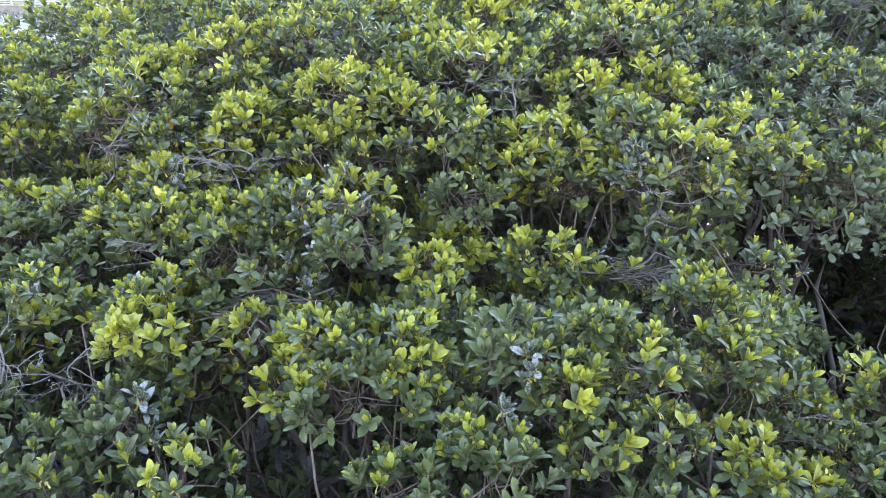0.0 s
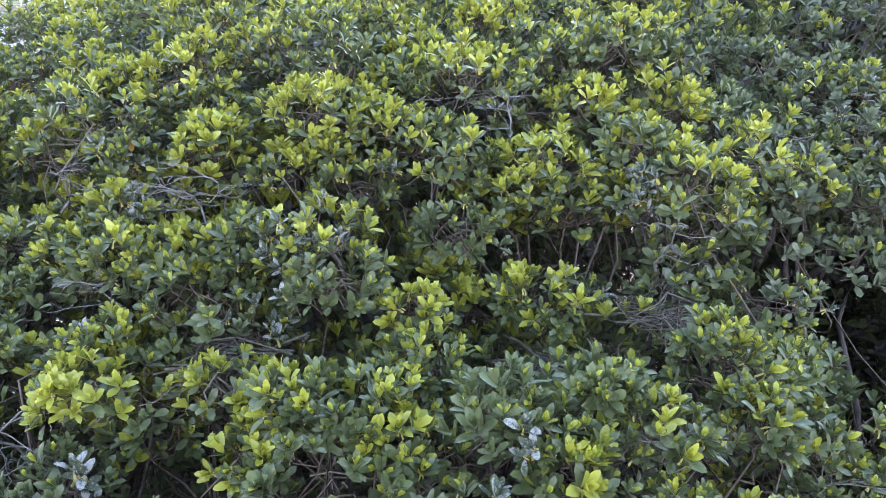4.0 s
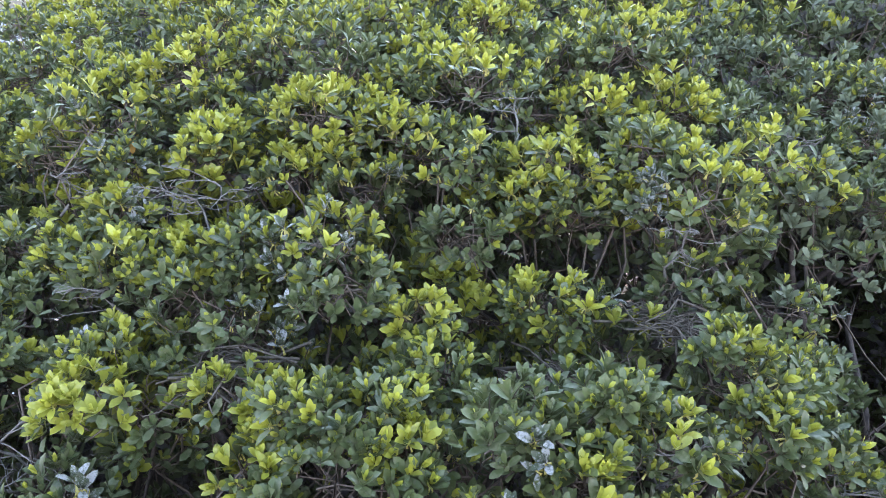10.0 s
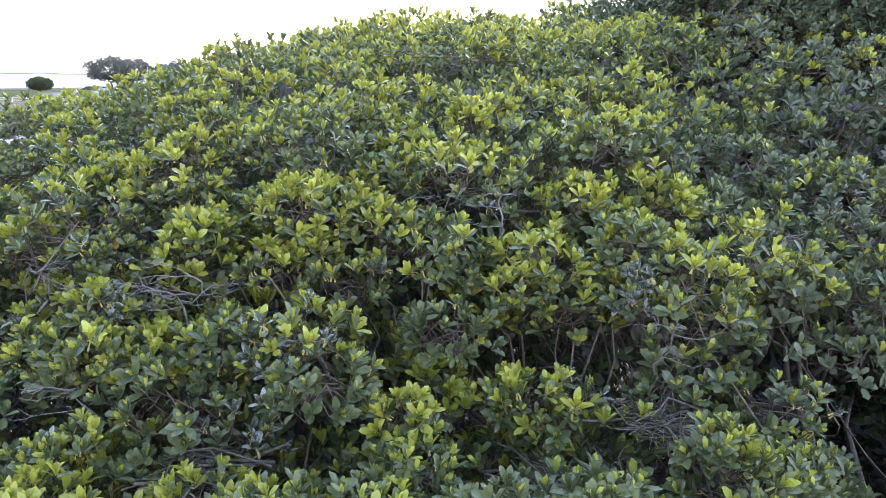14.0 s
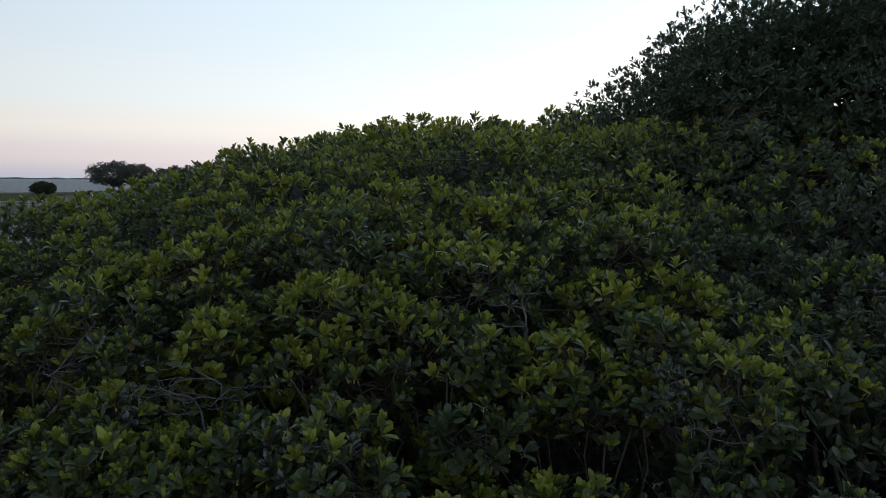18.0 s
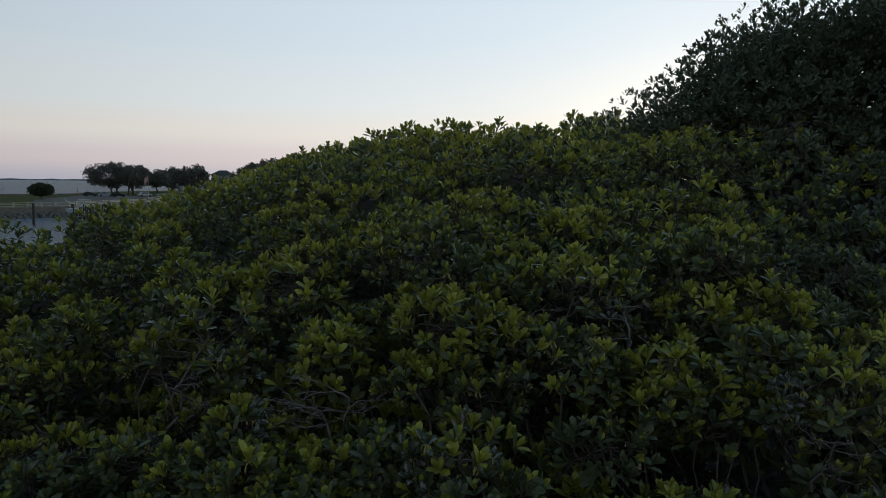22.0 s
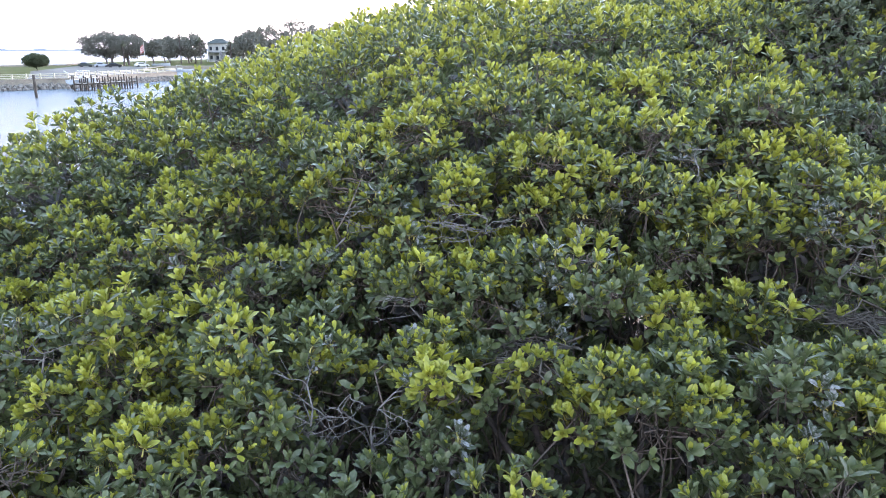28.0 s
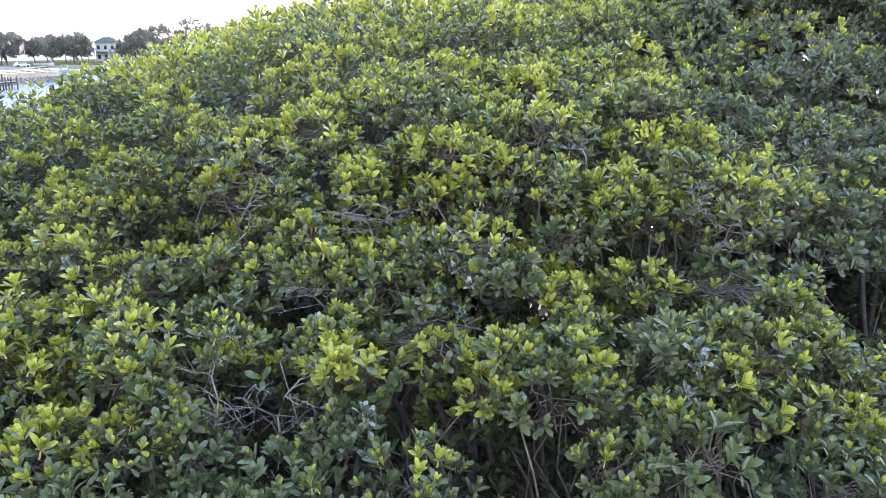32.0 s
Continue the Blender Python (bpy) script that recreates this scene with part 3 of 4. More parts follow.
# young-leaf share grows inward: front shade and lighter back put into leaf colour
near_bias = np.concatenate([np.interp(near_c[:, 1], (2.0, 2.6, 3.4, 4.2), (-0.12, 0.0, 0.24, 0.42)), np.interp(fresh_c[:, 1], (2.2, 3.3), (0.34, 0.48))])
near_c, near_r = np.concatenate([near_c, fresh_c]), np.concatenate([near_r, fresh_r])
mid_c, mid_r = clump_set(-8.0, 9.0, 6.6, 11.0, 0.52, 0.4, 0.8, 0.4)
far_c, far_r = clump_set(-8.2, 10.5, 11.0, 22.0, 0.76, 0.58, 0.5, 0.4)
low_c, low_r = clump_set(-8.0, 10.0, -1.0, 22.0, 0.6, 0.46, 0.8, 0.3, False)
low_c[:, 2] -= rng.uniform(0.35, 1.1, len(low_c))
for gx, gy, gr in GAPS:
    low_c[np.hypot(low_c[:, 0] - gx, low_c[:, 1] - gy) < gr + 0.25, 2] -= 2.2
for gx, gy, gr in HOLLOWS_FRONT + HOLLOWS_BACK + POCKETS:
    low_c[np.hypot(low_c[:, 0] - gx, low_c[:, 1] - gy) < gr + 0.3, 2] -= 0.4
deep_c, deep_r = clump_set(-8.0, 10.0, -1.0, 22.0, 0.74, 0.6, 1.0, 0.4, False)
deep_c[:, 2] -= rng.uniform(1.2, 2.6, len(deep_c))
deep_c, deep_r = deep_c[deep_c[:, 2] > WATER_Z + 0.3], deep_r[deep_c[:, 2] > WATER_Z + 0.3]
# unseen clumps before the thicket, added to block sky light from the front
unseen_front_c, unseen_front_r = clump_set(-6.0, 6.0, -2.6, 0.4, 0.7, 0.5, 9.0, 1.0, False)
# leaf walls added inside and around the thicket to block light leaking through
bx, by, bz = np.meshgrid(np.arange(-6.0, 11.0, 0.75), (16.8, 19.4), np.arange(WATER_Z + 0.5, 4.2, 0.75), indexing="ij")
belt_c = np.column_stack([bx.ravel(), by.ravel(), bz.ravel()]) + rng.uniform(-0.3, 0.3, (bx.size, 3))
belt_c = belt_c[belt_c[:, 2] < canopy(belt_c[:, 0], belt_c[:, 1]) - 0.5]
bx, by, bz = np.meshgrid((5.9, 6.8, 8.0), np.arange(0.0, 12.5, 0.7), np.arange(WATER_Z + 0.4, 3.2, 0.65), indexing="ij")
side_c = np.column_stack([bx.ravel(), by.ravel(), bz.ravel()]) + rng.uniform(-0.3, 0.3, (bx.size, 3))
belt_c = np.concatenate([belt_c, side_c[side_c[:, 2] < canopy(side_c[:, 0], side_c[:, 1]) - 0.4]])
bx, by, bz = np.meshgrid((-7.3, -6.5, -5.6), np.arange(-1.0, 8.0, 0.6), np.arange(WATER_Z + 0.4, 2.9, 0.6), indexing="ij")
side_c = np.column_stack([bx.ravel(), by.ravel(), bz.ravel()]) + rng.uniform(-0.28, 0.28, (bx.size, 3))
belt_c = np.concatenate([belt_c, side_c[side_c[:, 2] < canopy(np.maximum(side_c[:, 0], -6.8), side_c[:, 1]) - 0.55]])
bx, by, bz = np.meshgrid((-6.0, -5.2), np.arange(8.0, 17.0, 0.7), np.arange(WATER_Z + 0.4, 2.6, 0.7), indexing="ij")
side_c = np.column_stack([bx.ravel(), by.ravel(), bz.ravel()]) + rng.uniform(-0.28, 0.28, (bx.size, 3))
belt_c = np.concatenate([belt_c, side_c[side_c[:, 2] < canopy(side_c[:, 0], side_c[:, 1]) - 0.6]])
bx, by, bz = np.meshgrid(np.arange(-6.0, 9.0, 0.7), (5.9, 8.8, 12.4), np.arange(WATER_Z + 0.4, 3.8, 0.55), indexing="ij")
side_c = np.column_stack([bx.ravel(), by.ravel(), bz.ravel()]) + rng.uniform(-0.3, 0.3, (bx.size, 3))
belt_c = np.concatenate([belt_c, side_c[side_c[:, 2] < canopy(side_c[:, 0], side_c[:, 1]) - 0.75]])
# leaves all the way down the thicket's steep face
face_c = jitter_grid(-5.0, 4.4, 3.3, 5.3, 0.38)
face_c = face_c[seen_from_path(face_c, 0.2)]
for gx, gy, gr in GAPS[:5] + POCKETS:
    face_c = face_c[np.hypot(face_c[:, 0] - gx, face_c[:, 1] - gy) > gr]
face_c = np.column_stack([face_c, canopy(face_c[:, 0], face_c[:, 1]) - rng.uniform(0.45, 1.05, len(face_c))])
mid_c, mid_r = np.concatenate([mid_c, face_c]), np.concatenate([mid_r, np.full(len(face_c), 0.28)])


def outside_cave(c):
    """Keeps the dark space under the grey-leaved bushes empty."""
    return ~((c[:, 0] > 2.25) & (c[:, 0] < 4.9) & (c[:, 1] > 3.7) & (c[:, 1] < 7.4) & (c[:, 2] < 2.45))


low_c, low_r = low_c[outside_cave(low_c)], low_r[outside_cave(low_c)]
deep_c, deep_r = deep_c[outside_cave(deep_c)], deep_r[outside_cave(deep_c)]
belt_c = belt_c[outside_cave(belt_c)]
far_c, far_r = np.concatenate([far_c, unseen_front_c]), np.concatenate([far_r, unseen_front_r])
deep_c, deep_r = np.concatenate([deep_c, belt_c]), np.concatenate([deep_r, np.full(len(belt_c), 0.6)])
centres, radii = np.concatenate([near_c, mid_c, far_c, low_c, deep_c]), np.concatenate([near_r, mid_r, far_r, low_r, deep_r])
level = np.concatenate([np.zeros(len(near_c)), np.ones(len(mid_c)), np.full(len(far_c), 2), np.full(len(low_c), 3), np.full(len(deep_c), 4)]).astype(int)
# extra young leaves further back paint the lighter, hazy look of the upper slope
bias_of = np.concatenate([near_bias, np.full(len(mid_c), 0.54), np.full(len(far_c), 0.6), np.full(len(centres) - len(near_c) - len(mid_c) - len(far_c), 0.4)])
bias_of[len(near_c):] += 0.28 * lump(centres[len(near_c):, 0] * 0.9, centres[len(near_c):, 1] * 0.9, 40.0)
bias_of -= 0.1 * smooth(-2.6, -4.4, centres[:, 0]) * smooth(4.6, 6.0, centres[:, 1])
bias_of -= 0.14 * smooth(1.8, 2.5, centres[:, 0]) * smooth(3.8, 4.3, centres[:, 1]) * smooth(9.5, 7.0, centres[:, 1])
owner = np.argmin(np.hypot(centres[:, None, 0] - stations[None, :, 0], centres[:, None, 1] - stations[None, :, 1]), axis=1)

SLOTS = [M_YOUNG, M_MATURE, M_TWIG]
tr = np.random.default_rng(11)
near_t = [sprig_arrays(tr, int(tr.integers(9, 13)), 3, (0.0, 0.0, 0.12, 0.2, 0.3, 0.4, 0.5, 0.6, 0.75, 0.9, 1.0)[k // 2], tr.uniform(0.85, 1.02)) for k in range(22)]
splash_t = [sprig_arrays(tr, int(tr.integers(6, 10)), 3, 1.1, tr.uniform(0.8, 0.95)) for _ in range(6)]
mid_t = [sprig_arrays(tr, int(tr.integers(7, 10)), 2, (0.0, 0.1, 0.2, 0.35, 0.5, 0.7, 0.95)[k // 2], 0.9, False) for k in range(14)]
far_t = [sprig_arrays(tr, 7, 0, (0.0, 0.2, 0.4, 0.6, 0.9)[k // 2], 1.5, False) for k in range(10)]
low_t = [sprig_arrays(tr, 6, 0, (0.0, 0.0, 0.0, 1.1)[k % 4], 1.45, False) for k in range(8)]
small_t = [sprig_arrays(tr, 7, 0, (0.0, 0.0, 0.0, 1.1)[k % 4], 0.95, False) for k in range(8)]
deep_t = [sprig_arrays(tr, 5, 0, (0.0, 0.0, 1.1)[k % 3], 2.1, False) for k in range(6)]
near_meshes = [mesh_from("leaf_sprig", v, f, SLOTS + [M_STALK], i) for v, f, i in near_t]
splash_meshes = [mesh_from("leaf_sprig_splashed", v, f, [M_GUANO, M_GUANO, M_TWIG, M_STALK], i) for v, f, i in splash_t]
grey_meshes = [mesh_from("leaf_sprig_grey", v, f, [M_GREY, M_GREY, M_TWIG, M_STALK], i) for v, f, i in near_t[:8]]

LABELS = ("red mangrove with glossy yellow-green leaf whorls over the water", "dense red mangrove with dark leathery leaves and pale young tips",
          "spreading red mangrove with thin crooked grey limbs", "red mangrove with bare twigs and dropping-splashed leaves")


def lean_basis(w, spin, size):
    z = Vector(w)
    q = z.to_track_quat("Z", "Y").to_matrix() @ Matrix.Rotation(spin, 3, "Z")
    return q.to_4x4() @ Matrix.Diagonal((size, size, size, 1))


for si, (sx, sy) in enumerate(stations):
    sel = np.nonzero(owner == si)[0]
    if len(sel) < 2:
        continue
    cs, rs, lv = centres[sel], radii[sel], level[sel]
    r1 = np.random.default_rng(100 + si)
    base = Vector((sx, sy, WATER_Z + 0.05))
    splashed_near = min(math.hypot(sx - a, sy - b) for a, b, c in SPLASHED) < 0.6
    shrub = thing("mangrove", base, LABELS[3] if splashed_near else LABELS[si % 3], "mangrove", "mangrove thicket")
    top = cs.mean(axis=0)
    fork = np.array([sx * 0.6 + top[0] * 0.4, sy * 0.6 + top[1] * 0.4, max(WATER_Z + 0.9, top[2] - 1.9)])
    part("trunk", tubes_mesh("trunk", [(bent((sx, sy, WATER_Z - 0.2), fork, r1, 0.05, 7), np.linspace(0.085, 0.05, 7))], M_BARK, 8), M_BARK, shrub)
    for k in range(4):
        a = r1.uniform(0, 6.28)
        foot = np.array([sx + 0.7 * math.cos(a), sy + 0.7 * math.sin(a), WATER_Z - 0.2])
        knee = np.array([sx + 0.4 * math.cos(a), sy + 0.4 * math.sin(a), WATER_Z + 0.75])
        start = np.array([sx, sy, WATER_Z + r1.uniform(0.8, 1.3)])
        part("prop_root", tubes_mesh("prop_root", [(np.array([start, (start + knee) / 2 + (0, 0, 0.06), knee, (knee + foot) / 2 + 0.05 * np.array([math.cos(a), math.sin(a), 0]), foot]), np.linspace(0.03, 0.018, 5))], M_BARK, 6), M_BARK, shrub)
    # limbs to groups of clumps
    order = np.argsort(np.arctan2(cs[:, 1] - sy, cs[:, 0] - sx))
    groups = np.array_split(order, max(1, min(6, len(sel) // 2)))
    twigs = []
    for g in groups:
        if not len(g):
            continue
        head = cs[g].mean(axis=0) - (0, 0, 0.35)
        limb = bent(fork, head, r1, 0.09, 7)
        part("limb", tubes_mesh("limb", [(limb, np.linspace(0.04, 0.014, 7))], M_BARK, 6), M_BARK, shrub)
        for c in g:
            b = limb[2 + int(np.argmin(np.linalg.norm(limb[2:] - cs[c], axis=1)))]
            tip = cs[c] + r1.normal(0, 0.05, 3) + (0, 0, 0.05)
            twigs.append((bent(b, tip, r1, 0.13, 6), np.linspace(0.011, 0.005, 6)))
    # leaves
    for L in (0, 1, 2, 3, 4):
        here = np.nonzero(lv == L)[0]
        if not len(here):
            continue
        small = L > 2 and sy < 9.6
        per = (26 if L == 3 else 20) if small else (36, 26, 20, 16, 18)[L]
        own, p, w, fresh = clump_sprigs(cs[here], rs[here], per, (0.75, 0.7, 0.7, 1.0, 1.2)[L], r1, bias_of[sel][here])
        size = r1.uniform(0.7, 1.02, len(p)) if L == 0 else r1.uniform(0.8, 1.15, len(p))
        spin = r1.uniform(0, 6.28, len(p))
        if L < 2:
            for i in range(len(p)):
                c = cs[here][own[i]]
                e = p[i] - w[i] * 0.15 * size[i]
                if i % (2 if L == 0 else 4) == 0:
                    twigs.append((bent(c + r1.normal(0, 0.05, 3), e, r1, 0.12, 3), np.array([0.0055, 0.0045, 0.0035])))
        if L == 0:
            lone = (r1.random(len(p)) < 0.57) | ~seen_from_path(p, 0.15)
            k = np.nonzero(lone)[0]
            part("foliage", scatter_sprigs("foliage", mid_t, p[k], w[k], size[k], spin[k], (fresh[k] * len(mid_t)).astype(int), SLOTS), None, shrub, kind="stuff")
            for i in range(len(p)):
                x, y, z = p[i]
                if lone[i]:
                    continue
                splash = any(math.hypot(x - a, y - b) < rr and r1.random() < 0.6 for a, b, rr in SPLASHED)
                grey = x > 2.05 + 0.2 * math.sin(y * 3) and y > 3.9 and r1.random() < 0.8
                me = (splash_meshes if splash else grey_meshes if grey else near_meshes)
                ob = new("leaf_sprig", me[int(fresh[i] * len(me))])
                ob.parent = shrub
                ob.matrix_basis = Matrix.Translation(Vector(p[i]) - base) @ lean_basis(w[i], spin[i], size[i])
        else:
            grey = cs[here][own][:, 0] > (np.where(cs[here][own][:, 1] < 6.8, 2.1, 3.2) if L == 1 else 5.0 if L == 2 else 99)
            grey &= r1.random(len(p)) < 0.6
            tpl = small_t if small else mid_t if L == 1 else low_t if L == 3 else deep_t if L == 4 else far_t
            for flag, mats in ((False, [M_COATED_SHADE, M_MATURE, M_TWIG] if L > 2 else SLOTS), (True, [M_GREY, M_GREY, M_TWIG])):
                k = np.nonzero(grey == flag)[0]
                if len(k):
                    me = scatter_sprigs("foliage", tpl, p[k], w[k], size[k] * (1.0 if L == 1 else 1.4 if small and L == 4 else 1.15), spin[k], (fresh[k] * len(tpl)).astype(int) if L < 3 else r1.integers(0, len(tpl), len(k)), mats)
                    part("foliage", me, None, shrub, kind="stuff")
    if twigs:
        part("twig_tangle", tubes_mesh("twig_tangle", twigs, M_TWIG, 3), M_TWIG, shrub, kind="stuff")


# ---------------------------------------------------------------- the tall dark mangrove behind
tree_t = [sprig_arrays(np.random.default_rng(80 + k), 6, 0, 0.5, 0.95, False) for k in range(8)]


def tall_tree(at, crown_at, crown_r, count, seed, mats, label, leaf_size=1.55, clump=0.72, skyline=None):
    r1 = np.random.default_rng(seed)
    tree = thing("tree", at, label, "tree")
    crown_at, crown_r = np.asarray(crown_at, float), np.asarray(crown_r, float)
    d = r1.normal(0, 1, (count, 3))
    d /= np.linalg.norm(d, axis=1)[:, None]
    d[:, 2] = np.where(d[:, 2] < -0.35, -d[:, 2], d[:, 2])
    c = crown_at + d * crown_r * (r1.uniform(0.3, 1.0, count) ** 0.5)[:, None]
    if skyline:
        c[:, 2] = np.minimum(c[:, 2], np.interp(c[:, 0] - 0.3, *skyline) - r1.uniform(0.55, 1.3, count) * clump)
    fork = np.array([at[0], at[1], crown_at[2] - crown_r[2] * 0.55])
    part("trunk", tubes_mesh("trunk", [(bent((at[0], at[1], at[2] - 0.3), fork, r1, 0.04, 8), np.linspace(0.26, 0.16, 8) * min(1.0, crown_r[0] / 3.5))], M_BARK, 10), M_BARK, tree)
    order = np.array_split(np.argsort(np.arctan2(d[:, 1], d[:, 0])), 9)
    twigs = []
    for g in order:
        head = c[g].mean(axis=0)
        limb = bent(fork, head, r1, 0.08, 8)
        part("limb", tubes_mesh("limb", [(limb, np.linspace(0.11, 0.025, 8) * min(1.0, crown_r[0] / 3.5))], M_BARK, 7), M_BARK, tree)
        for k in g:
            twigs.append((bent(limb[r1.integers(3, 8)], c[k], r1, 0.12, 5), np.linspace(0.03, 0.008, 5)))
    own, p, w, fresh = clump_sprigs(c, np.full(count, clump) * r1.uniform(0.7, 1.3, count), 52, 0.9, r1)
    me = scatter_sprigs("crown", tree_t, p, w, r1.uniform(0.8, 1.2, len(p)) * leaf_size / 1.3, r1.uniform(0, 6.28, len(p)), r1.integers(0, len(tree_t), len(p)), mats)
    part("twig_tangle", tubes_mesh("twig_tangle", twigs, M_BARK, 4), M_BARK, tree, kind="stuff")
    part("crown", me, None, tree, kind="stuff")
    return tree


tall_tree((7.8, 11.6, WATER_Z + 0.1), (7.2, 11.6, 4.9), (5.2, 2.7, 2.3), 400, 5, [M_DARKLEAF, M_DARKLEAF, M_TWIG], "tall dark mangrove tree rising behind the thicket",
          leaf_size=1.2, skyline=((2.2, 2.93, 3.4, 3.55, 3.9, 4.4, 5.3, 7.0), (5.4, 5.65, 5.95, 6.25, 6.68, 6.85, 7.1, 7.4)))
tall_tree((11.5, 14.0, WATER_Z + 0.1), (11.5, 14.0, 5.4), (3.4, 3.0, 3.6), 110, 6, [M_DARKLEAF, M_DARKLEAF, M_TWIG], "tall dark mangrove tree behind another tree")


# ---------------------------------------------------------------- far shore
thin_t = [sprig_arrays(np.random.default_rng(70 + k), 4, 0, 0.5, 1.3, False) for k in range(6)]


def far_tree(name, x, y, height, width, seed, label, mat=M_FARLEAF, stems=1, clear=0.28, leaf=0.35, rich=1.0):
    r1 = np.random.default_rng(seed)
    tree = thing(name, (x, y, LAWN_Z), label, "tree")
    top = LAWN_Z + height
    mid = LAWN_Z + height * (clear + 1) / 2
    n = int((46 + width * 4.5) * rich)
    d = r1.normal(0, 1, (n, 3))
    d /= np.linalg.norm(d, axis=1)[:, None]
    rad = np.array([width / 2, width / 2, height * (1 - clear) / 2])
    c = np.array([x, y, mid]) + d * rad * (r1.uniform(0.3, 0.95, n) ** 0.5)[:, None]
    for k in range(stems):
        foot = np.array([x + r1.uniform(-0.2, 0.2) * width * (stems > 1), y + r1.uniform(-0.15, 0.15) * width * (stems > 1), LAWN_Z - 0.1])
        head = np.array([foot[0] + r1.uniform(-0.1, 0.1) * width, foot[1], LAWN_Z + height * (clear + 0.15)])
        part("trunk", tubes_mesh("trunk", [(bent(foot, head, r1, 0.04, 5), np.linspace(0.03, 0.018, 5) * height)], M_BARK, 7), M_BARK, tree)
        for g in range(4):
            part("limb", tubes_mesh("limb", [(bent(head, c[r1.integers(0, n)], r1, 0.08, 5), np.linspace(0.015, 0.005, 5) * height)], M_BARK, 5), M_BARK, tree)
    per = 10
    own, p, w, fresh = clump_sprigs(c, np.full(n, max(0.4, width * 0.09)) * r1.uniform(0.7, 1.3, n), per, 1.0, r1)
    s = leaf / 0.14
    me = scatter_sprigs("crown", thin_t, p, w, r1.uniform(0.7, 1.3, len(p)) * s * 1.5, r1.uniform(0, 6.28, len(p)), r1.integers(0, len(thin_t), len(p)), [mat, mat, mat])
    part("crown", me, None, tree, kind="stuff")
    return tree


far_tree("round_tree", -107.6, 201.4, 4.1, 6.0, 21, "low dome-shaped clipped tree on the lawn", mat=M_DARKLEAF, clear=0.2, leaf=0.3, rich=8.0)
far_tree("oak", -119.5, 272.0, 11.5, 17.0, 22, "broad grey-green oak by the far seawall", stems=3, clear=0.2, leaf=0.45, rich=2.4)
far_tree("oak", -110.0, 270.0, 10.6, 13.0, 23, "broad grey-green oak by the far seawall", stems=3, clear=0.2, leaf=0.45, rich=2.4)
far_tree("oak", -103.5, 276.0, 9.0, 10.0, 24, "smaller grey-green oak by the far seawall", leaf=0.5)
for k, (x, y, h, w) in enumerate([(-107, 304, 10.5, 11), (-101, 310, 11.0, 12), (-95.5, 300, 10.5, 9), (-118, 330, 11.0, 15), (-108, 335, 12.5, 14), (-90, 372, 14.0, 16), (-85, 320, 8.0, 6), (-79, 312, 11.0, 9)]):
    far_tree("oak", x, y, h, w, 30 + k, "dark broad tree along the far waterfront", clear=0.14, leaf=0.55)
for k, (x, y, h, w) in enumerate([(-72, 300, 12.5, 14), (-62, 290, 14.5, 15), (-51, 292, 16.0, 17), (-38, 296, 15.0, 16), (-25, 296, 15.0, 15)]):
    far_tree("oak", x, y, h, w, 40 + k, "tall full oak behind the waterfront house", clear=0.2, leaf=0.6)


def palm(x, y, height, seed):
    r1 = np.random.default_rng(seed)
    tree = thing("palm_tree", (x, y, LAWN_Z), "slim cabbage palm with a round tuft of fronds", "palm")
    top = np.array([x + r1.uniform(-0.4, 0.4), y, LAWN_Z + height])
    part("trunk", tubes_mesh("trunk", [(bent((x, y, LAWN_Z - 0.1), top, r1, 0.015, 6), np.linspace(0.24, 0.18, 6))], M_BARK, 8), M_BARK, tree)
    V, F, n = [], [], 0
    for k in range(34):
        a, e = r1.uniform(0, 6.28), r1.uniform(-0.7, 1.3)
        L = r1.uniform(1.3, 1.9)
        way = np.array([math.cos(a) * math.cos(e), math.sin(a) * math.cos(e), math.sin(e)])
        side = np.array([-math.sin(a), math.cos(a), 0])
        for q in range(-3, 4):
            tip = top + (way * (1 - abs(q) * 0.07) + side * q * 0.17) * L - np.array([0, 0, 0.25 * L])
            m = top + way * L * 0.5 + side * q * 0.05
            V += [top + side * q * 0.02, m + side * 0.05, tip, m - side * 0.05]
            F.append((n, n + 1, n + 2, n + 3))
            n += 4
    part("crown", mesh_from("crown", np.array(V), np.array(F), [M_PALM]), None, tree, kind="stuff")


palm(-108.5, 262, 7.6, 51)
palm(-99.5, 295, 10.5, 52)
palm(-80.5, 300, 8.6, 53)
palm(-76.5, 318, 12.5, 54)
palm(-73.5, 322, 11.5, 55)
palm(-92.0, 296, 9.0, 56)

# riprap along the shore: two courses of broken stone
rr = random.Random(4)
SHORE = [(-108, 100), (-78, 132), (-69.5, 140), (-66.2, 166), (-62.5, 182)]
riprap = thing("riprap", (-69.5, 140, WATER_Z), "rubble bank of broken grey stone along the waterline", "riprap", kind="structure")


def stone_mesh(seed):
    r1 = random.Random(seed)
    bm = bmesh.new()
    bmesh.ops.create_icosphere(bm, subdivisions=1, radius=0.5)
    for v in bm.verts:
        v.co *= r1.uniform(0.75, 1.2)
        v.co.z *= 0.75
    me = bpy.data.meshes.new("stone")
    bm.to_mesh(me)
    bm.free()
    me.materials.append(M_STONE)
    return me


stone_meshes = [stone_mesh(k) for k in range(8)]
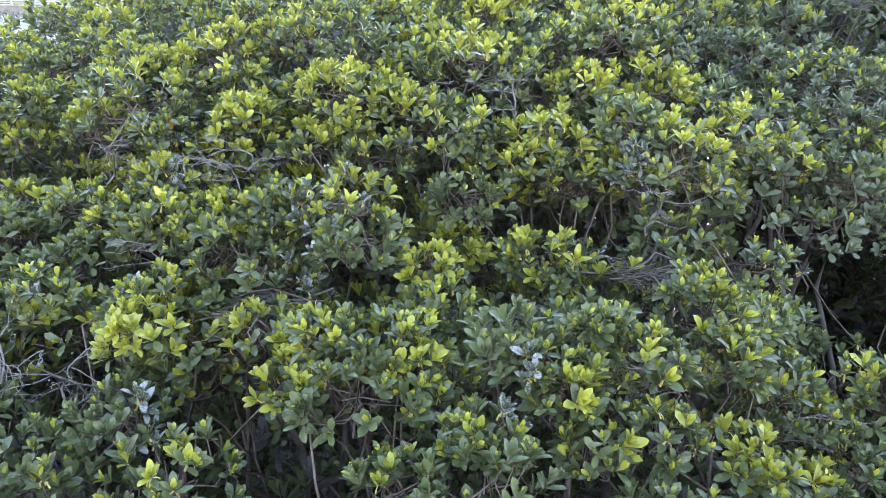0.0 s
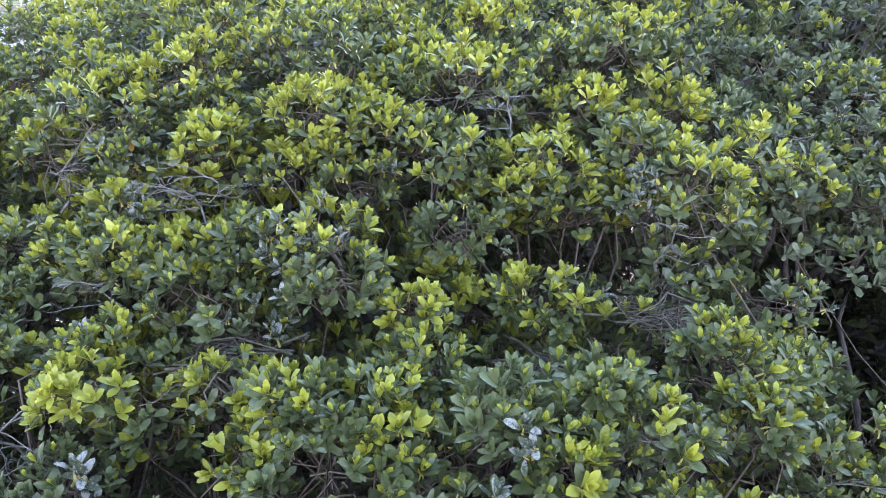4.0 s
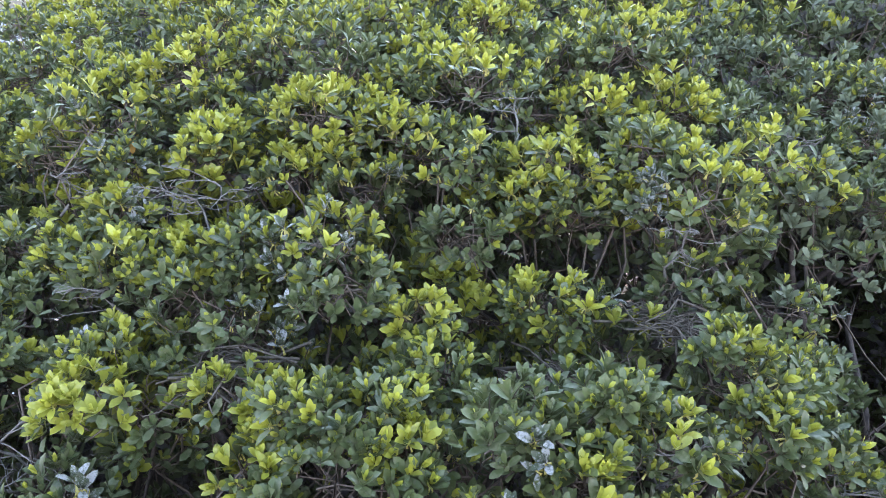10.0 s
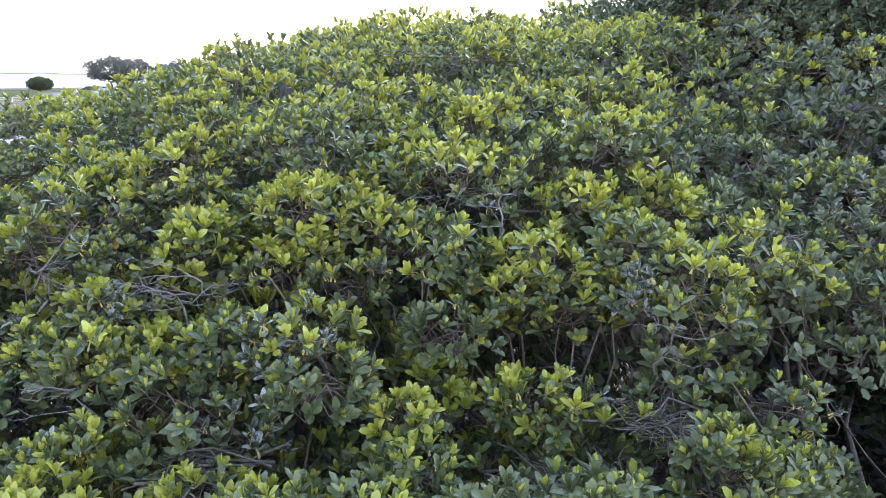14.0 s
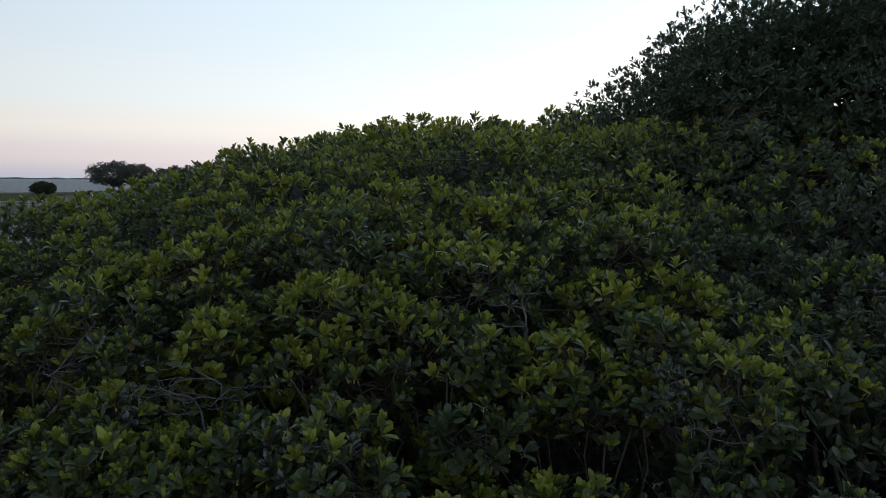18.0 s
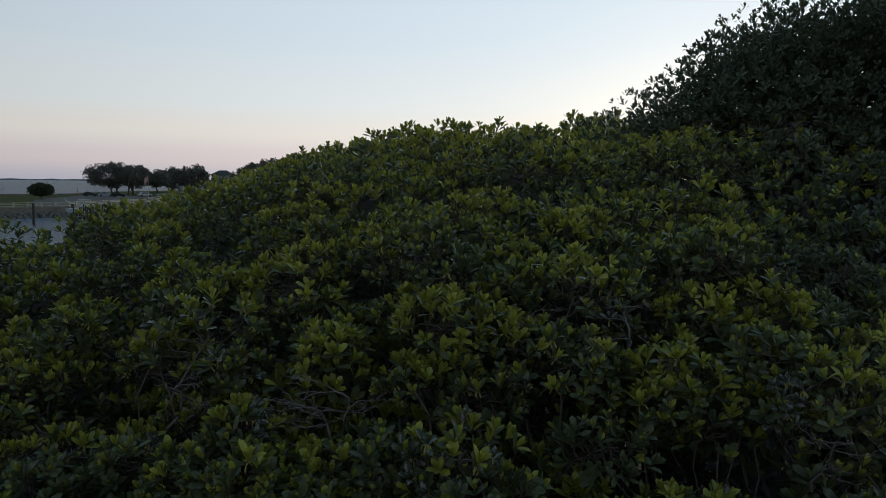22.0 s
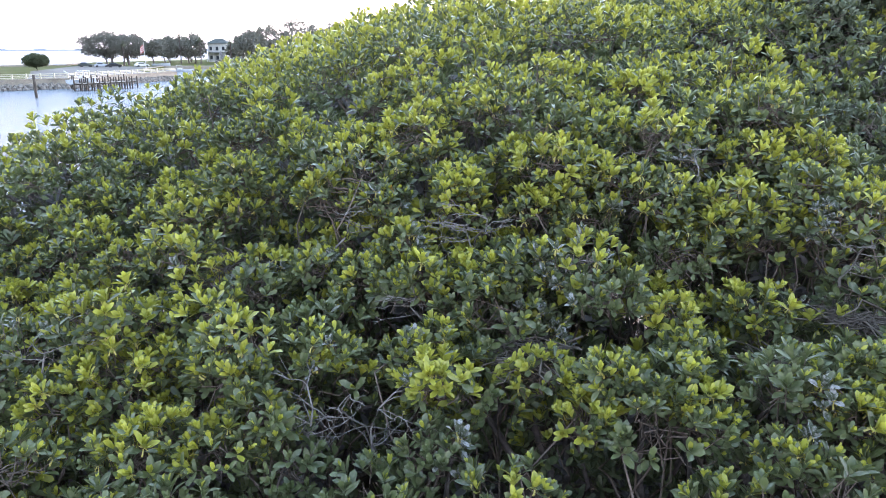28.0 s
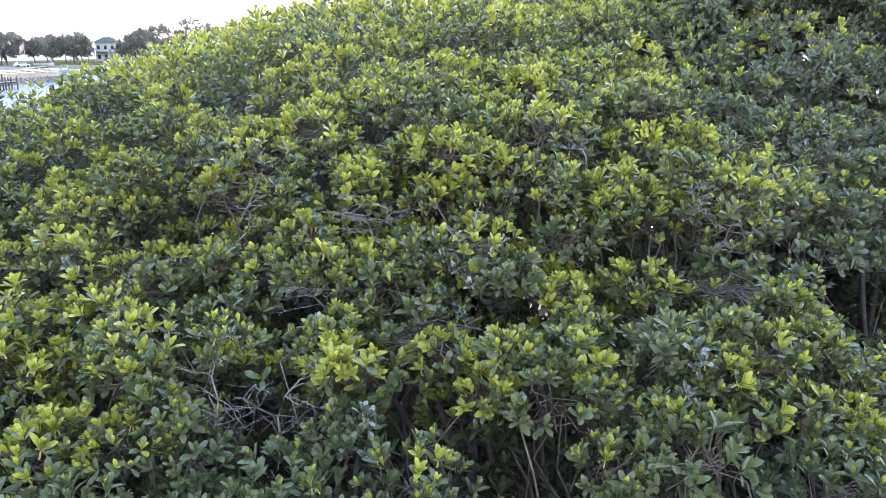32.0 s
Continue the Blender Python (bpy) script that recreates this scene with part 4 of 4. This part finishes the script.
for (x0, y0), (x1, y1) in zip(SHORE, SHORE[1:]):
    n = int(math.hypot(x1 - x0, y1 - y0) / 0.75)
    nx, ny = (y1 - y0), -(x1 - x0)
    q = math.hypot(nx, ny)
    nx, ny = nx / q, ny / q
    for k in range(n):
        for row in range(3):
            t = (k + rr.uniform(-0.4, 0.4)) / n
            off = 0.3 + row * 0.55 + rr.uniform(-0.2, 0.2)
            ob = new("stone", stone_meshes[rr.randrange(8)])
            ob.parent = riprap
            s = rr.uniform(0.8, 1.4)
            at = Vector((x0 + (x1 - x0) * t + nx * off, y0 + (y1 - y0) * t + ny * off, WATER_Z + 0.62 - row * 0.28))
            ob.matrix_basis = Matrix.Translation(at - Vector((-69.5, 140, WATER_Z))) @ pose(0, 0, 0, rr.uniform(0, 360), rr.uniform(0, 360), rr.uniform(0, 360)) @ Matrix.Diagonal((s, s, s, 1))


def strip_box(name, a, b, width, z0, z1, mat, parent=None, label="", bevel=0.0):
    """A box along the line a to b."""
    L = math.hypot(b[0] - a[0], b[1] - a[1])
    ang = math.degrees(math.atan2(b[1] - a[1], b[0] - a[0]))
    bm = bmesh.new()
    vs = bm_box(bm, (0, -width / 2, z0), (L, width / 2, z1), bevel)
    bmesh.ops.transform(bm, matrix=Matrix.Translation((a[0], a[1], 0)) @ Matrix.Rotation(radians(ang), 4, "Z"), verts=bm.verts)
    return part(name, bm, mat, parent, label)


SEAWALL = [(-108.4, 100.6), (-78.8, 132.6), (-70.2, 140.8), (-66.8, 166), (-63.3, 181)]
seawall = thing("seawall", (-70.2, 140.8, WATER_Z), "tan concrete seawall above the rubble", "seawall", kind="structure")
for a, b in zip(SEAWALL, SEAWALL[1:]):
    strip_box("wall_panel", a, b, 0.5, WATER_Z - 0.2, LAWN_Z + 0.12, M_WALL, seawall)
    strip_box("cap", a, b, 0.75, LAWN_Z + 0.124, LAWN_Z + 0.3, M_WALL, seawall)

fence = thing("fence", (-70.4, 141.2, LAWN_Z + 0.3), "cream post-and-rail fence on the seawall cap", "fence")
for (x0, y0), (x1, y1) in zip(SEAWALL, SEAWALL[1:]):
    L = math.hypot(x1 - x0, y1 - y0)
    n = max(2, round(L / 2.4))
    for k in range(n):
        t = k / n
        x, y = x0 + (x1 - x0) * t, y0 + (y1 - y0) * t
        bm = box((x - 0.13, y - 0.13, LAWN_Z + 0.3), (x + 0.13, y + 0.13, LAWN_Z + 1.28), 0.02)
        part("post", bm, M_CREAM, fence)
    for z in (0.45, 0.78, 1.05):
        strip_box("rail", (x0, y0), (x1, y1), 0.07, LAWN_Z + z, LAWN_Z + z + 0.14, M_CREAM, fence)


def piling(x, y, top, r=0.16, name="piling", label="weathered round timber piling standing in the water"):
    bm = bmesh.new()
    bmesh.ops.create_cone(bm, cap_ends=True, segments=12, radius1=r * 1.05, radius2=r * 0.9, depth=top - WATER_Z + 0.8)
    bmesh.ops.translate(bm, verts=bm.verts, vec=(x, y, (top + WATER_Z - 0.8) / 2))
    return tagged(part(name, bm, M_PILE), label, "piling")


piling(-61.3, 111.9, 0.45, 0.2)

# dock with a boat lift
dock = thing("dock", (-61, 135, WATER_Z), "timber dock on dark pilings with a boat lift", "dock")
da, db = Vector((-62.6, 130.0)), Vector((-57.4, 141.5))
along = (db - da).normalized()
across = Vector((-along.y, along.x))
turn_deg = math.degrees(math.atan2(along.y, along.x))
length = (db - da).length


def dock_box(name, u0, u1, v0, v1, z0, z1, mat, parent, bevel=0.0):
    bm = bmesh.new()
    bm_box(bm, (u0, v0, z0), (u1, v1, z1), bevel)
    bmesh.ops.transform(bm, matrix=Matrix.Translation((da.x, da.y, 0)) @ Matrix.Rotation(radians(turn_deg), 4, "Z"), verts=bm.verts)
    return part(name, bm, mat, parent)


for k in range(int(length / 0.3)):
    dock_box("deck_board", k * 0.3, k * 0.3 + 0.27, 0.1, 1.9, -1.72, -1.66, M_DECK, dock)
for v in (0.25, 1.65):
    dock_box("stringer", 0, length, v, v + 0.12, -1.95, -1.725, M_PILE, dock)
for k in range(11):
    u = k * length / 10
    for v in (0.0, 1.95):
        p = da + along * u + across * v
        bm = bmesh.new()
        tall = (-0.35, -0.9, -0.6)[k % 3] if v else -0.75
        bmesh.ops.create_cone(bm, cap_ends=True, segments=10, radius1=0.14, radius2=0.12, depth=tall - WATER_Z + 0.8)
        bmesh.ops.translate(bm, verts=bm.verts, vec=(p.x, p.y, (tall + WATER_Z - 0.8) / 2))
        part("piling", bm, M_PILE, dock)
for k in range(5):
    dock_box("rail_board", k * length / 5, (k + 1) * length / 5 - 0.1, 1.95, 2.05, -0.95, -0.82, M_DECK, dock)
lift = thing("boat_lift", (-63, 132, WATER_Z), "white cradle boat lift with raised guide arms", "boat lift")
for u in (2.7, 5.7):
    for v, lean in ((2.6, -0.5), (5.6, 0.5)):
        p = da + along * u + across * v
        foot, head = np.array([p.x, p.y, WATER_Z - 0.4]), np.array([p.x, p.y, -0.4])
        part("lift_post", tubes_mesh("lift_post", [(np.array([foot, (foot + head) / 2, head]), [0.14, 0.14, 0.13])], M_PILE, 8), None, lift)
        q = p + across * lean * 2.2 - along * 0.6
        part("guide_arm", tubes_mesh("guide_arm", [(np.array([head, (head + np.array([q.x, q.y, 0.35])) / 2, np.array([q.x, q.y, 0.4])]), [0.09, 0.09, 0.08])], M_WHITE, 8), None, lift)


def boat(at, heading, length, beam, label, cabin=True):
    b = thing("boat", (at[0], at[1], at[2]), label, "boat")
    n = 9
    V, F = [], []
    for i in range(n):
        t = i / (n - 1)
        half = beam / 2 * (1 - max(0, (t - 0.45) / 0.55) ** 2.2)
        x = (t - 0.5) * length
        sheer = 0.85 + 0.35 * t * t
        V += [(x, -half, sheer), (x, -half * 0.8, 0.25), (x, 0, 0.0 + 0.25 * max(0, t - 0.7)), (x, half * 0.8, 0.25), (x, half, sheer)]
    for i in range(n - 1):
        for j in range(4):
            a = i * 5 + j
            F.append((a, a + 1, a + 6, a + 5))
    F.append((0, 4, 3, 2, 1))
    for i in range(n - 1):
        F.append((i * 5, i * 5 + 5, i * 5 + 9, i * 5 + 4))
    M = pose(at[0], at[1], at[2], 0, 0, heading)
    V = [M @ Vector(v) for v in V]
    part("hull", mesh_from("hull", V, F, [M_HULL], smooth=False), None, b)
    if cabin:
        bm = box((-0.9, -beam * 0.26, 0.9), (0.5, beam * 0.26, 1.55), 0.1)
        bmesh.ops.transform(bm, matrix=M, verts=bm.verts)
        part("console", bm, M_WHITE, b)
        bm = box((-1.1, -beam * 0.34, 2.3), (0.8, beam * 0.34, 2.4), 0.04)
        bmesh.ops.transform(bm, matrix=M, verts=bm.verts)
        part("top", bm, M_WHITE, b)
        for x in (-1.0, 0.7):
            for y in (-1, 1):
                a, c = M @ Vector((x, y * beam * 0.3, 0.85)), M @ Vector((x, y * beam * 0.3, 2.3))
                part("support", tubes_mesh("support", [(np.array([a, (a + c) / 2, c]), [0.03, 0.03, 0.03])], M_STEEL, 6), None, b)
    return b


p = da + along * 4.2 + across * 4.1
boat((p.x, p.y, -2.0), turn_deg, 6.5, 2.3, "pale blue-white open boat hanging on the lift")

# flag on its pole
pole = thing("flagpole", (-83.4, 215.3, LAWN_Z), "white flagpole with a red and white flag hanging limp", "flagpole")
part("pole", tubes_mesh("pole", [(np.array([(-83.4, 215.3, LAWN_Z), (-83.4, 215.3, 2.5), (-83.4, 215.3, 6.1)]), [0.09, 0.07, 0.05])], M_WHITE, 8), None, pole)
for k in range(7):
    V, F = [], []
    for i in range(9):
        t = i / 8
        x, y = -83.45 - t * 1.15, 215.3 + 0.25 * math.sin(t * 7)
        for z in (5.6 - k * 0.27 - t * 1.1, 5.6 - (k + 1) * 0.27 - t * 1.1):
            V.append((x, y, z))
    F = [(2 * i, 2 * i + 2, 2 * i + 3, 2 * i + 1) for i in range(8)]
    part("stripe", mesh_from("stripe", V, F, [M_RED if k % 2 == 0 else M_FLAGWHITE]), None, pole)

# far quay with parked boats
quay = thing("far_seawall", (-73.6, 252.6, WATER_Z), "low grey concrete quay across the basin", "seawall", kind="structure")
for a, b in (((-63.8, 182), (-84.4, 215)), ((-84.4, 215), (-90.4, 248.8)), ((-90.4, 248.8), (-73.6, 252.2)), ((-73.6, 252.2), (-30, 255.6))):
    strip_box("wall_panel", a, b, 0.5, WATER_Z - 0.2, LAWN_Z + 0.25, M_WALL, quay)
boat((-83.0, 243.5, WATER_Z - 0.2), 15, 8.5, 2.8, "white cabin boat moored at the far quay")
boat((-74.5, 247.0, WATER_Z - 0.2), 5, 6.5, 2.3, "small white boat moored at the far quay", False)
boat((-92.5, 253.0, LAWN_Z), 20, 6.0, 2.2, "white boat parked ashore", False)

# paved yard behind the dock, with cars
YARD = [(-79, 143), (-71.5, 143), (-68, 167), (-65, 180.5), (-74, 189), (-86, 215), (-92, 247), (-122, 254), (-106, 195)]
tagged(slab("yard", YARD, LAWN_Z + 0.02, LAWN_Z - 0.3, M_YARD), "worn pale grey paved yard behind the dock", "pavement", kind="structure")


def car(x, y, heading, paint, label):
    c = thing("car", (x, y, LAWN_Z + 0.02), label, "car", "parked cars")
    M = pose(x, y, LAWN_Z + 0.02, 0, 0, heading)
    def shaped(name, profile, half, mat, parent=c):
        bm = bmesh.new()
        rings = [[bm.verts.new((px, side * half * w, pz)) for px, pz, w in profile] for side in (-1, 1)]
        for ring in rings:
            bm.faces.new(ring)
        n = len(profile)
        for k in range(n):
            bm.faces.new((rings[0][k], rings[0][(k + 1) % n], rings[1][(k + 1) % n], rings[1][k]))
        bmesh.ops.recalc_face_normals(bm, faces=bm.faces)
        bmesh.ops.transform(bm, matrix=M, verts=bm.verts)
        return part(name, bm, mat, parent)
    shaped("body", [(-2.2, 0.3, 1), (-2.25, 0.85, 1), (-1.6, 0.98, 1), (1.0, 0.95, 1), (2.1, 0.75, 1), (2.2, 0.35, 1)], 0.88, paint)
    cabin = shaped("cabin", [(-1.7, 0.97, 1), (-1.3, 1.46, 0.84), (0.25, 1.48, 0.84), (1.0, 0.96, 1)], 0.82, paint)
    shaped("window", [(-1.35, 1.02, 1.09), (-1.12, 1.36, 0.95), (0.15, 1.38, 0.95), (0.68, 1.02, 1.09)], 0.8, M_GLASS, cabin)
    for wx in (-1.35, 1.35):
        for wy in (-0.8, 0.8):
            bm = bmesh.new()
            bmesh.ops.create_cone(bm, cap_ends=True, segments=14, radius1=0.33, radius2=0.33, depth=0.22)
            bmesh.ops.transform(bm, matrix=M @ pose(wx, wy, 0.33, 90, 0, 0), verts=bm.verts)
            part("wheel", bm, M_TYRE, c)


for x, y, h, paint, word in ((-106.5, 239, 20, M_HULL, "pale silver"), (-101.0, 236, 14, M_TYRE, "black"), (-95.2, 243, 40, M_WHITE, "white"), (-112.5, 241, 10, M_ROOF, "dark grey")):
    car(x, y, h, paint, word + " parked car on the paved yard by the water")

# a pale road and wall on the seaward edge of the lawn
shore_wall = thing("shore_wall", (-128, 262, LAWN_Z), "low pale wall along the seaward edge of the lawn", "wall", kind="structure")
for a, b in (((-200, 169), (-128.5, 261)), ((-128.5, 261), (-140, 300))):
    strip_box("wall_panel", a, b, 0.4, LAWN_Z - 1.5, LAWN_Z + 0.5, M_WALL, shore_wall)
for k in range(5):
    piling(-121 + k * 6.0, 250 + k * 2.0, LAWN_Z + 2.6, 0.05, "lamp_post", "thin lamp post by the far water")


def house(cx, cy, w, d, label):
    h = thing("house", (cx, cy, LAWN_Z), label, "house")
    z0, e = LAWN_Z, LAWN_Z + 8.2
    x0, x1, y0, y1 = cx - w / 2, cx + w / 2, cy - d / 2, cy + d / 2
    part("wall", box((x0, y0, z0), (x1, y1, e), 0.02), M_WHITE, h)
    bm = bmesh.new()
    o = 0.9
    a = [bm.verts.new(v) for v in ((x0 - o, y0 - o, e), (x1 + o, y0 - o, e), (x1 + o, y1 + o, e), (x0 - o, y1 + o, e))]
    r = [bm.verts.new(v) for v in ((cx - w * 0.2, cy, e + 2.3), (cx + w * 0.2, cy, e + 2.3))]
    for f in ((a[0], a[1], r[1], r[0]), (a[1], a[2], r[1]), (a[2], a[3], r[0], r[1]), (a[3], a[0], r[0]), (a[3], a[2], a[1], a[0])):
        bm.faces.new(f)
    part("roof", bm, M_ROOF, h)
    for row, zz in enumerate((z0 + 1.0, z0 + 5.0)):
        for k in range(3):
            xx = x0 + w * (k + 0.5) / 3
            win = part("window", box((xx - 0.75, y0 - 0.12, zz), (xx + 0.75, y0 - 0.004, zz + 1.9), 0.02), M_WHITE, h)
            part("pane", box((xx - 0.6, y0 - 0.16, zz + 0.12), (xx + 0.6, y0 - 0.124, zz + 1.78)), M_GLASS, win)
    part("porch_roof", box((x0 - 0.6, y0 - 2.4, z0 + 3.9), (x1 + 0.6, y0 - 0.01, z0 + 4.2), 0.04), M_ROOF, h)
    for k in range(4):
        xx = x0 + w * k / 3
        part("porch_post", box((xx - 0.12, y0 - 2.3, z0), (xx + 0.12, y0 - 2.06, z0 + 3.9), 0.02), M_WHITE, h)
    return h


house(-98.8, 349, 8.6, 9.0, "white two-storey waterfront house with a green roof and porch")
house(-84.0, 366, 14.0, 9.0, "white waterfront house with a green hipped roof")

# the far side of the bay
far_bm = bmesh.new()
r5 = random.Random(8)
prev = None
for k in range(121):
    x = -3600 + k * 60
    cur = (far_bm.verts.new((x, 4300, WATER_Z - 1)), far_bm.verts.new((x, 4300, WATER_Z + 6 + r5.uniform(0, 5))), far_bm.verts.new((x, 4340, WATER_Z + 2)))
    if prev:
        far_bm.faces.new((prev[0], cur[0], cur[1], prev[1]))
        far_bm.faces.new((prev[1], cur[1], cur[2], prev[2]))
    prev = cur
tagged(part("backdrop", far_bm, M_HAZE), "low wooded shore on the horizon, with haze put into its colour", "shore", kind="structure")

# ---------------------------------------------------------------- details in the thicket
old = tagged(part("yellowed_leaf", mesh_from("yellowed_leaf", *[(lambda a: (a[0] @ (rot("Z", 0.3) @ rot("X", -1.25)).T + np.array([-1.78, 4.62, 3.19]), a[1]))(leaf_arrays(0.105, 0.046, 0.2, 0.15, 3))][0], [M_OLD]), None),
             "single orange-yellow leaf hanging among green mangrove leaves", "leaf")


def dead_branch(x, y, z, size, seed):
    """A forked bare limb end, bleached grey."""
    r1 = np.random.default_rng(seed)
    b = thing("dead_branch", (x, y, z - 0.5 * size), "bleached bare mangrove branch with forked twigs", "branch", "dead branches")
    a = r1.uniform(0, 6.28)
    root = np.array([x - 0.3 * size * math.cos(a), y - 0.3 * size * math.sin(a) + 0.1, z - 0.9 * size])
    head = np.array([x, y, z - 0.1 * size])
    stem = bent(root, head, r1, 0.1, 7)
    part("limb", tubes_mesh("limb", [(stem, np.linspace(0.009, 0.005, 7))], M_DEAD, 6), None, b)
    for k in range(9):
        s0 = stem[r1.integers(2, 7)]
        a2 = a + r1.normal(0, 1.2)
        tip = s0 + size * np.array([math.cos(a2) * 0.6, math.sin(a2) * 0.4, r1.uniform(-0.05, 0.2)]) * r1.uniform(0.5, 1.1)
        tw = bent(s0, tip, r1, 0.06, 8)
        many = [(tw, np.linspace(0.0038, 0.0016, 8))]
        for q in range(4):
            e = tw[r1.integers(2, 8)]
            many.append((bent(e, e + (tip - s0) * 0.3 + r1.normal(0, 0.07, 3) * size, r1, 0.07, 5), np.linspace(0.0022, 0.001, 5)))
        part("twig", tubes_mesh("twig", many, M_DEAD, 5), None, b)


for k, (x, y, s) in enumerate([(-1.95, 3.0, 0.75), (-1.7, 2.95, 0.6), (-2.2, 3.05, 0.6), (-1.1, 4.1, 0.55), (-1.3, 3.95, 0.5), (-0.15, 4.65, 0.45), (1.4, 3.75, 0.4), (-3.9, 3.5, 0.5), (-2.75, 4.15, 0.45),
                               (0.55, 4.75, 0.35), (2.6, 4.95, 0.45), (3.2, 5.3, 0.45), (-0.5, 3.7, 0.4), (-1.6, 3.6, 0.45), (1.0, 2.55, 0.35), (1.95, 3.0, 0.45), (-2.1, 4.3, 0.35), (3.7, 9.2, 0.7)]):
    dead_branch(x, y, float(canopy(np.array([x]), np.array([y]))[0]) + (0.3 if y > 9 else -0.06), s, 200 + k)


def stick_nest(x, y, z, size, seed):
    """A loose platform of sticks laid across the twigs."""
    r1 = np.random.default_rng(seed)
    nest = thing("nest", (x, y, z), "untidy platform nest of grey-brown sticks on mangrove branches", "nest", "stick nests")
    def stick(reach, thick):
        a, off = r1.uniform(0, 6.28), r1.normal(0, 0.2, 2) * size
        way = np.array([math.cos(a), math.sin(a), r1.normal(0, 0.12)])
        mid = np.array([x + off[0], y + off[1], z + r1.uniform(-0.07, 0.05) * size])
        return bent(mid - way * reach / 2, mid + way * reach / 2, r1, 0.07, 5), np.linspace(thick, thick * 0.5, 5)
    part("stick_bed", tubes_mesh("stick_bed", [stick(size * r1.uniform(0.5, 1.0), r1.uniform(0.003, 0.006)) for _ in range(70)], M_STICK, 4), None, nest, kind="stuff")
    for _ in range(12):
        part("stick", tubes_mesh("stick", [stick(size * r1.uniform(0.8, 1.35), r1.uniform(0.006, 0.009))], M_STICK, 5), None, nest)

for k, (x, y, z, r) in enumerate(NESTS):
    stick_nest(x, y, z - 0.03, r * 2.1, 300 + k)
